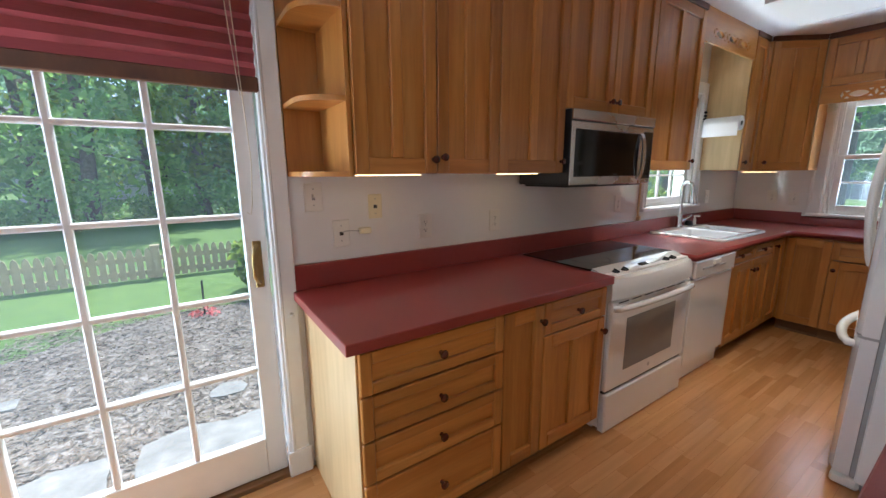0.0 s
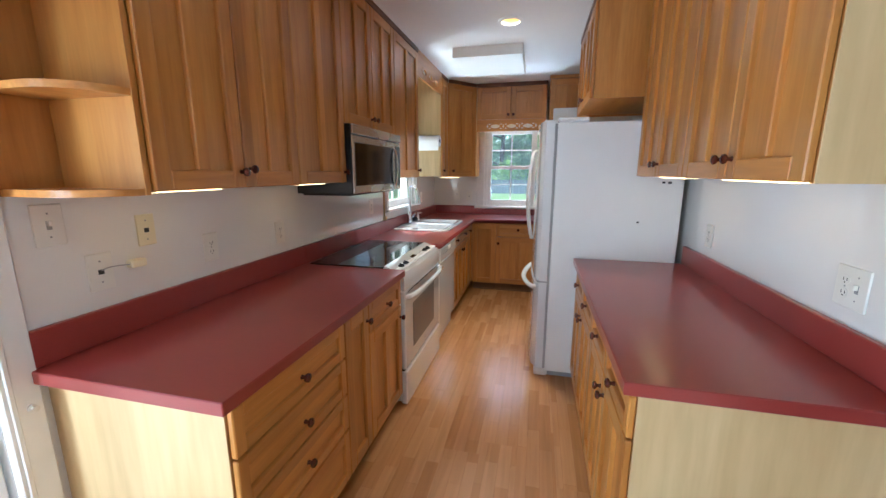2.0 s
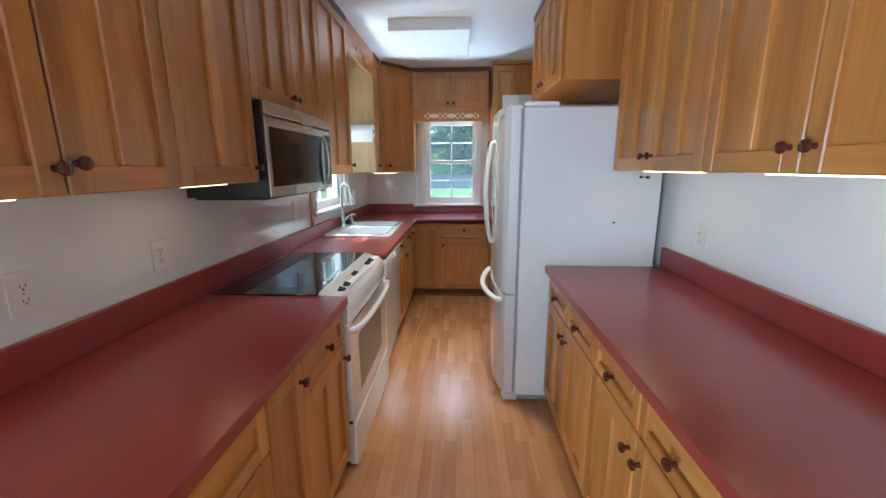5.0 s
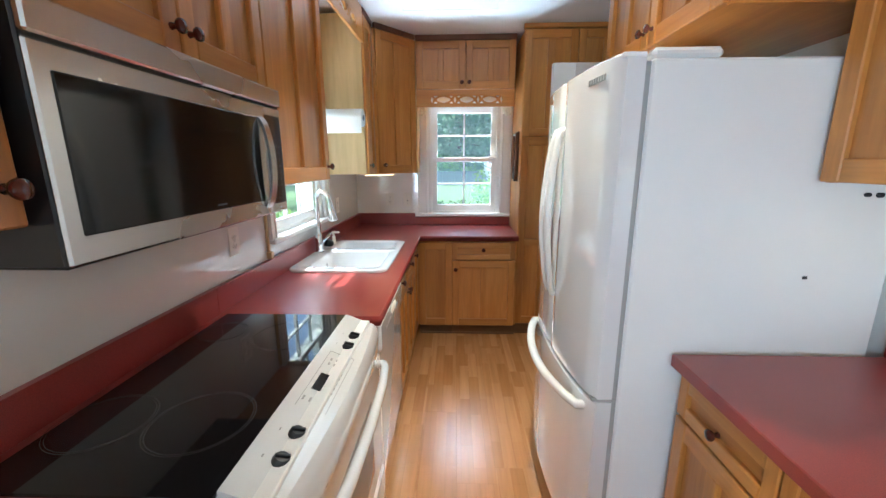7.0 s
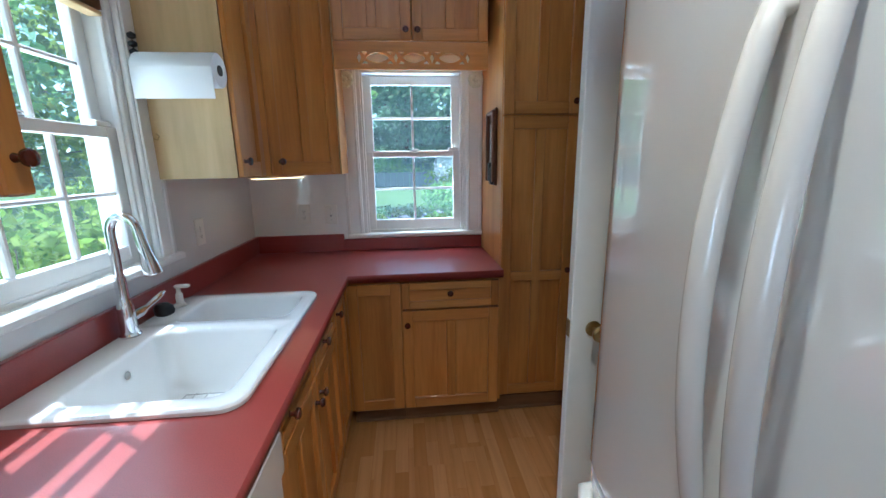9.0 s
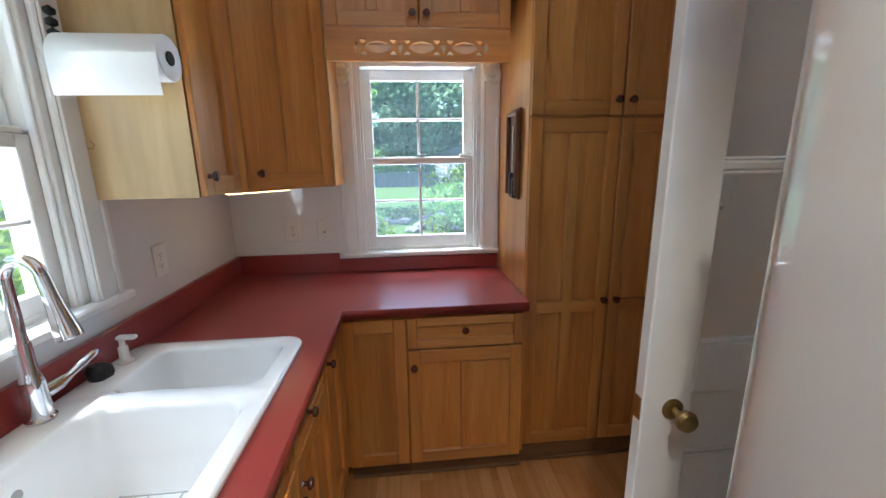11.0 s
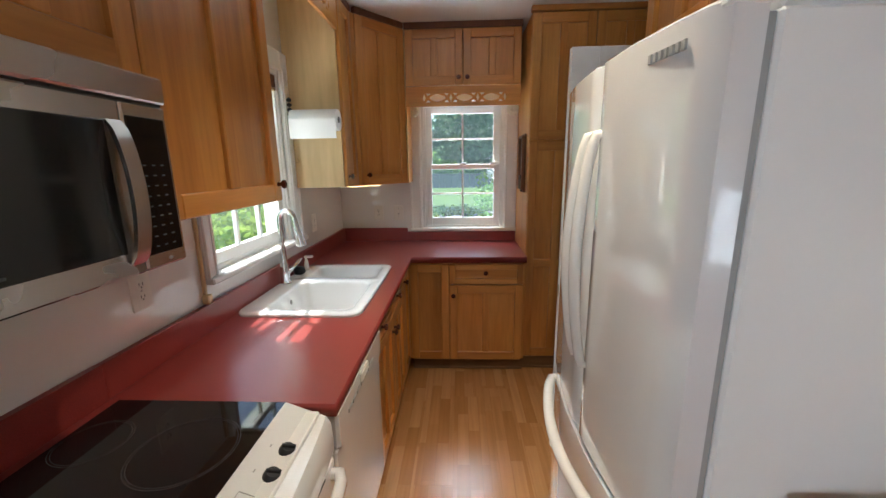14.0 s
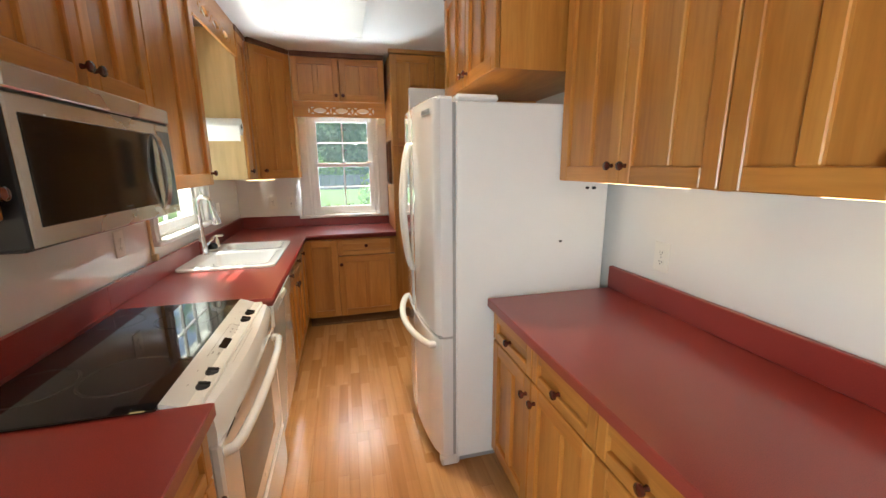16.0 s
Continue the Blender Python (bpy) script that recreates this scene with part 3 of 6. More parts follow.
for y in (1.185, 0.385):
    bm = bmesh.new()
    for k in range(10):
        a = 2 * math.pi * k / 10
        lathe(bm, [(0.0, 0), (0.019, 0.005), (0.012, 0.014), (0, 0.017)], 8, Matrix.Translation((XF - 0.034, y + 0.034 * math.cos(a), 1.955 + 0.032 * math.sin(a))) @ Matrix.Rotation(radians(-90), 4, "Y"))
    lathe(bm, [(0.036, 0), (0.034, 0.008), (0.012, 0.012), (0.010, 0.02), (0, 0.021)], 20, Matrix.Translation((XF - 0.03, y, 1.955)) @ Matrix.Rotation(radians(-90), 4, "Y"))
    rose = single("rosette_holdback", bm, FROSTED, "white flower-shaped curtain holdback screwed to window casing", "holdback", "window holdbacks", True)

structure("trim_panel_edge", B((3.146, 3.162, YL - 0.014, YL, C + 0.113, 1.404, 0.003), (3.138, 3.166, YL - 0.03, YL, C + 0.113, C + 0.15, 0.004)), PALE, "beige edge strip of glossy wall panel", "trim")

bl = thing("window_blind", pose(3.62, YL + 0.02, 2.0), "raised brown wooden blind at top of sink window", "blind")
part("headrail", B((-0.36, 0.36, -0.02, 0.025, 0.0, 0.028, 0.003)), DARK_WOOD, bl)
for k in range(6):
    part("slat", B((-0.355, 0.355, -0.022, 0.024, -0.006 - 0.006 * k, -0.002 - 0.006 * k, 0.001)), DARK_WOOD, bl)
part("bottom_rail", B((-0.355, 0.355, -0.021, 0.024, -0.055, -0.04, 0.003)), PALE, bl)


# ---- sliding door ----
def slider_panel(name, x0, x1, y, label, fixed):
    d = tagged(thing(name, pose(x0, y, 0.0), label, "door"), kind="structure")
    w = x1 - x0
    st, zb, zt = 0.085, 0.212, 1.905
    part("door_frame", B((0, st, -0.02, 0.02, 0.025, 2.0, 0.004), (w - st, w, -0.02, 0.02, 0.025, 2.0, 0.004), (st, w - st, -0.02, 0.02, 0.025, zb, 0.004), (st, w - st, -0.02, 0.02, zt, 2.0, 0.004)), PAINT, d)
    for k in (1, 2):
        u = st + (w - 2 * st) * k / 3
        part("muntin", B((u - 0.012, u + 0.012, -0.016, 0.016, zb, zt, 0.005)), PAINT, d)
    for k in range(1, 5):
        z = zb + (zt - zb) * k / 5
        part("muntin", B((st, w - st, -0.015, 0.015, z - 0.011, z + 0.011, 0.005)), PAINT, d)
    for i in range(3):
        for j in range(5):
            g = part("pane", B((st + (w - 2 * st) * i / 3, st + (w - 2 * st) * (i + 1) / 3, -0.002, 0.002, zb + (zt - zb) * j / 5, zb + (zt - zb) * (j + 1) / 5, 1e-5)), GLASS, d)
            g.visible_shadow = False
    if not fixed:
        h = part("handle_plate", B((w - 0.058, w - 0.024, -0.027, -0.019, 0.925, 1.125, 0.008)), BRASS, d, "aged brass handle plate")
        part("pull", tube(bmesh.new(), [(w - 0.041, -0.026, 0.945), (w - 0.050, -0.05, 0.955), (w - 0.062, -0.062, 0.98), (w - 0.064, -0.065, 1.03), (w - 0.060, -0.060, 1.075), (w - 0.048, -0.048, 1.10), (w - 0.041, -0.026, 1.108)], 0.0075, 10), BRASS, h, "", True)
    return d


slider_panel("door_1", -0.585, 0.366, 1.868, "white multi-pane sliding glass door with brass handle", False)
slider_panel("door_2", -1.495, -0.545, 1.925, "white multi-pane fixed glass door panel", True)
structure("threshold", B((-1.5, 0.372, YL - 0.01, YL + T + 0.03, -0.03, 0.018, 0.004), (-1.5, 0.372, YL + 0.028, YL + 0.034, 0.018, 0.028, 0.001)), KICK, "dark sliding-door sill track", "threshold")

ps = thing("pleated_shade", pose(-0.56, 1.775, 1.70), "half-raised wine-red pleated window shade over glass door", "shade")
bm = bmesh.new()
rows_ = []
for k in range(15):
    z = 0.05 + 0.0275 * k
    yv = (-0.020 if k % 2 else 0.014) * (0.6 + 0.4 * min(1, k / 5))
    rows_.append([bm.verts.new((u, yv + 0.003 * math.sin(7 * u + k), z + 0.005 * math.sin(2.1 * u + 0.6 * k))) for u in np.linspace(-0.93, 0.93, 28)])
for a, b in zip(rows_, rows_[1:]):
    for i in range(27):
        bm.faces.new((a[i], a[i + 1], b[i + 1], b[i]))
fab = part("fabric", bm, SHADE, ps)
sm = fab.modifiers.new("thickness", "SOLIDIFY")
sm.thickness = 0.0015
part("bottom_rail", B((-0.935, 0.935, -0.014, 0.014, 0.0, 0.052, 0.004)), DARK_WOOD, ps, "dark brown bottom rail")
part("headrail", B((-0.935, 0.935, -0.02, 0.02, 0.43, 0.47, 0.004)), DARK_WOOD, ps)
part("cord", tube(bmesh.new(), [(0.86, -0.02, 0.44), (0.868, -0.022, 0.2), (0.875, -0.02, -0.02), (0.885, -0.01, -0.25), (0.875, 0.0, -0.42), (0.868, 0.01, -0.46), (0.855, 0.012, -0.45)], 0.0018, 6), CABLE, ps)
part("cord", tube(bmesh.new(), [(0.84, -0.02, 0.44), (0.852, -0.022, 0.2), (0.868, -0.02, -0.02)], 0.0018, 6), CABLE, ps)
bm = bmesh.new()
lathe(bm, [(0.011, 0), (0.011, 0.006), (0.006, 0.008), (0.005, 0.016), (0.009, 0.02), (0, 0.023)], 12, Matrix.Translation((0.43, YL - 0.026, 0.79)) @ Matrix.Rotation(radians(90), 4, "X"))
single("casing_button", bm, PLASTIC, "small pearly button on white door casing", "knob", "", True)

# ---- cabinets ----
KNOB_MESH = finish(lathe(bmesh.new(), [(0.0085, 0), (0.0075, 0.004), (0.0062, 0.010), (0.0075, 0.014), (0.0145, 0.018), (0.0165, 0.023), (0.0150, 0.028), (0.009, 0.0315), (0, 0.0325)], 18, Matrix.Rotation(radians(90), 4, "X")), "knob", KNOB, True)


def knob(parent, x, z, y=0.0):
    ob = new("knob", KNOB_MESH)
    ob.parent = parent
    ob.location = (x, y, z)
    return tagged(ob, "turned dark cherry knob")


def front(cab, name, x0, x1, z0, z1, cols=2, knobs=(), st=0.055, rail=0.062):
    """A framed door or drawer front with sunk panels; its face lies at local y = 0."""
    g = 0.0029
    x0, x1, z0, z1 = x0 + g, x1 - g, z0 + g, z1 - g
    wide = name == "drawer_front"
    if wide:
        st = rail = 0.042
    mat = MAPLE_H if wide else MAPLE
    mu = 0.05
    inner = (x1 - x0 - 2 * st - (cols - 1) * mu) / cols
    f = part(name, B((x0 + 0.004, x1 - 0.004, 0.0160, 0.0195, z0 + 0.004, z1 - 0.004, 0.001)), mat, cab)
    for u in (x0, x1 - st):
        part("stile", B((u, u + st, 0, 0.02, z0, z1, 0.0036)), MAPLE, f)
    for z in (z0, z1 - rail):
        part("rail", B((x0 + st, x1 - st, 0.0004, 0.02, z, z + rail, 0.0034)), MAPLE_H, f)
    for k in range(1, cols):
        u = x0 + st + k * inner + (k - 1) * mu
        part("mullion", B((u, u + mu, 0.0006, 0.0196, z0 + rail, z1 - rail, 0.0036)), mat, f)
    for kx, kz in knobs:
        knob(f, kx, kz)
    return f


def base_cabinet(m, w, depth, label, fronts, left=False, right=False, group="base cabinets", toe=0.085):
    """Local x along the front, y into the cabinet; door faces at y = 0, the kick board set back by toe."""
    cab = thing("base_cabinet", m, label, "cabinet", group)
    for x in (0, w - 0.018):
        part("side_panel", prism(bmesh.new(), [(0.0215, 0.10), (toe, 0.10), (toe, 0.0), (depth, 0.0), (depth, 0.85), (0.0215, 0.85)], x, x + 0.018, "x"), MAPLE, cab)
    part("bottom_panel", B((0.018, w - 0.018, 0.0225, depth, 0.10, 0.118, 0.001)), MAPLE_H, cab)
    part("back_panel", B((0.018, w - 0.018, depth - 0.012, depth, 0.118, 0.85, 0.001)), MAPLE, cab)
    part("top_rail", B((0.018, w - 0.018, 0.022, 0.04, 0.825, 0.85, 0.001)), MAPLE_H, cab)
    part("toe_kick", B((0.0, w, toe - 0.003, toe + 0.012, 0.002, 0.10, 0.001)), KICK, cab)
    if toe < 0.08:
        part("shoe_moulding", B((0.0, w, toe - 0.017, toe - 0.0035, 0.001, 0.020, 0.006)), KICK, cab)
    for side, x in ((left, -0.004), (right, w)):
        if side:
            part("end_panel", B((x, x + 0.004, 0.0205, depth, 0.0, 0.8505, 0.0005)), PALE, cab, "pale maple veneer end panel")
    for f in fronts:
        front(cab, *f)
    return cab


def wall_cabinet(m, w, depth, z0, z1, label, fronts, left=False, right=False, group="wall cabinets"):
    cab = thing("wall_cabinet", m, label, "cabinet", group)
    for x in (0, w - 0.018):
        part("side_panel", B((x, x + 0.018, 0.0215, depth, z0, z1, 0.0015)), MAPLE, cab)
    part("bottom_panel", B((0.018, w - 0.018, 0.0225, depth, z0 + 0.012, z0 + 0.03, 0.001)), MAPLE_H, cab)
    part("top_panel", B((0.018, w - 0.018, 0.022, depth, z1 - 0.02, z1, 0.001)), MAPLE_H, cab)
    part("back_panel", B((0.018, w - 0.018, depth - 0.01, depth, z0 + 0.03, z1 - 0.02, 0.001)), MAPLE, cab)
    for side, x in ((left, -0.004), (right, w)):
        if side:
            part("end_panel", B((x, x + 0.004, 0.0205, depth, z0, z1, 0.0005)), PALE, cab, "pale maple veneer end panel")
    for f in fronts:
        front(cab, *f)
    part("top_trim", B((-0.002, w + 0.002, -0.004, 0.03, z1, CEIL_Z - 0.001, 0.003)), DARK_WOOD, cab, "dark trim strip at ceiling")
    return cab


UT = 2.472
YB = 1.180                               # face of the fronts on the window side
D_L = YL - YB - 0.002
base_cabinet(pose(0.492, YB, 0), 0.62, D_L, "honey maple base cabinet with four drawers under red counter",
             [("drawer_front", 0, 0.62, 0.684, 0.840, 1, [(0.31, 0.765)]), ("drawer_front", 0, 0.62, 0.517, 0.681, 1, [(0.31, 0.594)]), ("drawer_front", 0, 0.62, 0.352, 0.514, 1, [(0.31, 0.432)]), ("drawer_front", 0, 0.62, 0.105, 0.349, 1, [(0.31, 0.225)])], left=True)
base_cabinet(pose(1.112, YB, 0), 0.237, D_L, "narrow honey maple base cabinet with single door", [("door", 0, 0.237, 0.105, 0.838, 1, [(0.212, 0.765)])])
base_cabinet(pose(1.349, YB, 0), 0.452, D_L, "honey maple base cabinet with drawer above two-panel door", [("drawer_front", 0, 0.452, 0.686, 0.840, 1, [(0.226, 0.765)]), ("door", 0, 0.452, 0.105, 0.683, 2, [(0.425, 0.615)])])
base_cabinet(pose(3.297, YB, 0), 0.815, D_L, "honey maple sink base cabinet with paired doors",
             [("drawer_front", 0, 0.4075, 0.735, 0.838, 1, [(0.11, 0.795)]), ("drawer_front", 0.4075, 0.815, 0.735, 0.838, 1, [(0.55, 0.795)]), ("door", 0, 0.4075, 0.105, 0.732, 2, [(0.375, 0.65)]), ("door", 0.4075, 0.815, 0.105, 0.732, 2, [(0.44, 0.65)])])
base_cabinet(pose(4.112, YB, 0), 0.28, D_L, "narrow honey maple corner base cabinet", [("door", 0, 0.27, 0.105, 0.838, 1, [(0.03, 0.785)])])

XB = 4.405                               # face of the fronts on the end wall
D_F = XF - XB - 0.002
corner = base_cabinet(pose(XB, 1.175, 0, 0, 0, -90), 0.285, D_F, "narrow honey maple corner cabinet on end wall", [("door", 0.0, 0.285, 0.092, 0.838, 1, [])], toe=0.048)
part("filler_strip", B((-0.0165, 0.002, 0.003, 0.022, 0.10, 0.848, 0.001)), MAPLE, corner)
base_cabinet(pose(XB, 0.890, 0, 0, 0, -90), 0.549, D_F, "honey maple base cabinet with drawer below end window", [("drawer_front", 0, 0.532, 0.685, 0.838, 1, [(0.262, 0.775)]), ("door", 0, 0.532, 0.092, 0.682, 2, [(0.03, 0.605)])], toe=0.048)

YRB = 0.148                              # face of the fronts on the fridge side
D_R = YRB - YR - 0.002
for x_hi in (2.372, 1.594):
    w = 0.389 * 2
    base_cabinet(pose(x_hi, YRB, 0, 0, 0, 180), w, D_R, "honey maple base cabinet with two drawers over doors",
                 [("drawer_front", 0, w / 2, 0.70, 0.838, 1, [(w / 4, 0.765)]), ("drawer_front", w / 2, w, 0.70, 0.838, 1, [(3 * w / 4, 0.765)]), ("door", 0, w / 2, 0.105, 0.697, 2, [(w / 2 - 0.035, 0.625)]), ("door", w / 2, w, 0.105, 0.697, 2, [(w / 2 + 0.035, 0.625)])], right=x_hi < 2)

# wall cabinets, window side
YU = 1.492
D_U = YL - YU - 0.002
wall_cabinet(pose(0.635, YU, 0), 0.708, D_U, 1.392, UT, "tall honey maple wall cabinet with paired doors", [("door", 0, 0.364, 1.392, UT, 2, [(0.342, 1.452)]), ("door", 0.364, 0.708, 1.392, UT, 2, [(0.388, 1.462)])])
wall_cabinet(pose(1.343, YU, 0), 0.455, D_U, 1.392, UT, "tall honey maple wall cabinet with single door", [("door", 0, 0.455, 1.392, UT, 2, [(0.43, 1.452)])])
wall_cabinet(pose(1.798, YU, 0), 0.805, D_U, 1.722, UT, "short honey maple cabinet above the microwave", [("door", 0, 0.402, 1.722, UT, 2, [(0.372, 1.785)]), ("door", 0.402, 0.805, 1.722, UT, 2, [(0.432, 1.785)])])
wall_cabinet(pose(2.603, YU, 0), 0.602, D_U, 1.405, UT, "honey maple wall cabinet beside sink window", [("door", 0, 0.602, 1.405, UT, 2, [(0.572, 1.47)])], right=True)
wall_cabinet(pose(4.10, YU, 0), 0.27, D_U, 1.405, UT, "narrow honey maple wall cabinet with pale side", [("door", 0, 0.27, 1.405, UT, 1, [(0.03, 1.47)])], left=True)

# diagonal corner cabinet
P0, P1 = Vector((4.385, 1.470, 0)), Vector((4.705, 1.205, 0))
dv = P1 - P0
ang = math.degrees(math.atan2(dv.y, dv.x))
cc = thing("corner_cabinet", pose(P0.x, P0.y, 0, 0, 0, ang), "honey maple diagonal corner wall cabinet", "cabinet", "wall cabinets")
inv = cc.matrix_basis.inverted()
out = [inv @ Vector(p) for p in ((4.372, 1.50, 0), (4.372, YL - 0.002, 0), (XF - 0.002, YL - 0.002, 0), (XF - 0.002, 1.203, 0), (4.727, 1.203, 0), (4.40, 1.4745, 0))]
part("body", prism(bmesh.new(), [(p.x, p.y) for p in out], 1.40, UT), MAPLE, cc)
front(cc, "door", 0, dv.length, 1.405, UT, 2, [(0.045, 1.47)])
part("end_panel", B((dv.length + 0.006, dv.length + 0.012, -0.004, 0.01, 1.40, UT, 0.002)), PALE, cc)
part("top_trim", B((0, dv.length, -0.004, 0.03, UT, CEIL_Z - 0.001, 0.003)), DARK_WOOD, cc)

# end wall uppers and valances
wall_cabinet(pose(4.700, 1.200, 0, 0, 0, -90), 0.832, XF - 4.70 - 0.002, 2.088, UT - 0.004, "short honey maple cabinet above end window", [("door", 0, 0.416, 2.088, UT - 0.004, 2, [(0.385, 2.14)]), ("door", 0.416, 0.832, 2.088, UT - 0.004, 2, [(0.447, 2.14)])])
va = thing("valance", pose(4.704, 1.199, 1.950, 0, 0, -90), "honey maple pierced valance above end window", "valance", "fretwork valances")
fretboard("valance_end", 0.83, 0.136, 0.018, fret_holes(0.425, 0.058, 0.195, 3, 1.3), MAPLE_H, va)
vb = thing("valance", pose(3.207, YU + 0.004, 2.285), "honey maple pierced valance above sink window", "valance", "fretwork valances")
fretboard("valance_sink", 0.888, 0.222, 0.018, fret_holes(0.444, 0.075, 0.21, 3, 1.3), MAPLE_H, vb)

# pantry
pc = thing("pantry_cabinet", pose(4.468, 0.338, 0, 0, 0, -90), "floor-to-ceiling honey maple pantry cabinet", "cabinet")
part("body", B((0, 0.018, 0.0215, XF - 4.470, 0, 2.475, 0.0015), (0.018, 0.83, 0.03, XF - 4.470, 0.10, 2.475, 0.0015)), MAPLE, pc)
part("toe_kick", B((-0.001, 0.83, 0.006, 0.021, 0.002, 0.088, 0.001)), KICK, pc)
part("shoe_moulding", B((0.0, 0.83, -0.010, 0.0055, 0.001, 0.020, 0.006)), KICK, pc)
part("top_trim", B((-0.01, 0.83, -0.012, 0.04, 2.475, CEIL_Z - 0.001, 0.004)), MAPLE_H, pc)
for a, b, kx in ((0.0, 0.405, 0.375), (0.405, 0.83, 0.437)):
    front(pc, "door", a, b, 1.686, 2.472, 2, [(kx, 1.75)])
    lo = front(pc, "door", a, b, 0.092, 1.682, 2, [(kx, 0.86)])
    part("rail", B((a + 0.057, b - 0.057, 0.0008, 0.019, 0.80, 0.855, 0.002)), MAPLE_H, lo)

# wall cabinets, fridge side
YRU = -0.165
D_RU = YRU - YR - 0.002
for x_hi in (2.390, 1.602):
    w = 0.394 * 2 if x_hi > 2 else 0.79
    wall_cabinet(pose(x_hi, YRU, 0, 0, 0, 180), w, D_RU, 1.428, UT, "tall honey maple wall cabinet with paired doors", [("door", 0, w / 2, 1.428, UT, 2, [(w / 2 - 0.035, 1.495)]), ("door", w / 2, w, 1.428, UT, 2, [(w / 2 + 0.035, 1.495)])], right=x_hi < 2)
fcab = wall_cabinet(pose(3.30, 0.138, 0, 0, 0, 180), 0.865, 0.138 - YR - 0.002, 1.905, UT, "deep honey maple cabinet above the fridge", [("door", 0, 0.4325, 1.905, UT, 2, [(0.4, 1.965)]), ("door", 0.4325, 0.865, 1.905, UT, 2, [(0.465, 1.965)])])

# open corner shelf
sh = thing("corner_shelf", pose(0.466, YL - 0.002, 1.386), "open honey maple end shelf with rounded shelves", "shelf")
part("back", B((0.0, 0.165, -0.014, 0, 0, UT - 1.386, 0.001)), MAPLE, sh)
part("side", B((0.150, 0.1665, -0.322, -0.014, 0, UT - 1.386, 0.001)), MAPLE, sh)
for z in (0.0, 0.268, 0.572, 0.85):
    o = [(0.150, -0.014), (0.004, -0.014)] + [(0.150 - 0.146 * math.cos(a), -0.17 - 0.148 * math.sin(a)) for a in np.linspace(0, math.pi / 2, 14)]
    part("shelf_board", prism(bmesh.new(), o, z, z + 0.019), MAPLE_H, sh)
part("top_trim", B((0.0, 0.166, -0.325, 0, UT - 1.386, CEIL_Z - 1.388, 0.002)), DARK_WOOD, sh)

# ---- worktops ----
YC, XC, YRC = 1.158, 4.388, 0.172        # front edges of the three runs
CT = 0.04
cw = thing("countertop", pose(0.446, YC, C), "red laminate countertop beside the range", "countertop", "red worktops")
part("slab", B((0, 1.372, 0, YL - YC - 0.002, -CT, 0, 0.003)), RED, cw)
part("backsplash", B((0.0, 1.372, YL - YC - 0.024, YL - YC - 0.002, 0.0005, 0.112, 0.003)), RED, cw)
cl = thing("countertop", pose(2.672, YC, C), "L-shaped red laminate countertop around the sink", "countertop", "red worktops")
w1, d1 = XF - 2.674, YL - YC - 0.002
SX0, SX1, SY0, SY1 = 3.30 - 2.672, 4.115 - 2.672, 1.27 - YC, 1.775 - YC
XE, YE = XC - 2.672, 0.341 - YC
part("slab", cut_sheet("slab", [(0, 0), (XE, 0), (XE, YE), (w1, YE), (w1, d1), (0, d1)], [[(SX0, SY0), (SX1, SY0), (SX1, SY1), (SX0, SY1)]], CT, RED), RED, cl)
part("backsplash", B((0.0, w1, d1 - 0.022, d1, 0.0005, 0.112, 0.003)), RED, cl)
part("backsplash", B((w1 - 0.022, w1, 1.26 - YC, d1 - 0.022, 0.0005, 0.112, 0.003)), RED, cl)
part("backsplash", B((w1 - 0.022, w1, 0.341 - YC, 1.26 - YC, 0.0005, 0.078, 0.003)), RED, cl)
cs = thing("countertop", pose(1.80, YL - 0.002, C), "narrow red strip of worktop behind the range", "countertop", "red worktops")
part("slab", B((0.018, 0.872, -0.062, 0, -CT, 0, 0.001)), RED, cs)
part("backsplash", B((0.018, 0.872, -0.022, 0, 0.0005, 0.112, 0.001)), RED, cs)
cr = thing("countertop", pose(0.79, YRC, C), "long red laminate countertop beside the fridge", "countertop", "red worktops")
part("slab", B((0, 2.392 - 0.79, YR - YRC + 0.002, 0, -CT, 0, 0.003)), RED, cr)
part("backsplash", B((0, 2.392 - 0.79, YR - YRC + 0.002, YR - YRC + 0.024, 0.0005, 0.112, 0.003)), RED, cr)

# ---- range ----
rg = thing("range", pose(1.823, 0, 0), "white slide-in electric range with black glass cooktop", "stove")
RW = 0.828
part("body", B((0, RW, 1.195, YL - 0.07, 0.03, 0.885, 0.003), (0.02, RW - 0.02, 1.24, 1.7, 0.0, 0.03, 0.002)), SIDE_ENAMEL, rg)
ct = part("cooktop", B((-0.018, RW + 0.016, 1.290, 1.772, C + 0.001, C + 0.009, 0.003)), COOKTOP, rg, "glossy black ceramic glass cooktop")
for bx, by, r in ((0.195, 1.448, 0.116), (0.185, 1.675, 0.106), (0.655, 1.445, 0.115), (0.675, 1.685, 0.08)):
    bm = bmesh.new()
    for r0, r1 in ((r - 0.0016, r), (r - 0.0072, r - 0.0058)):
        a = [bm.verts.new((bx + r0 * math.cos(t), by + r0 * math.sin(t), C + 0.0096)) for t in np.linspace(0, 2 * math.pi, 65)[:-1]]
        b = [bm.verts.new((bx + r1 * math.cos(t), by + r1 * math.sin(t), C + 0.0096)) for t in np.linspace(0, 2 * math.pi, 65)[:-1]]
        for k in range(64):
            bm.faces.new((a[k], a[(k + 1) % 64], b[(k + 1) % 64], b[k]))
    part("burner_ring", bm, RING, ct)
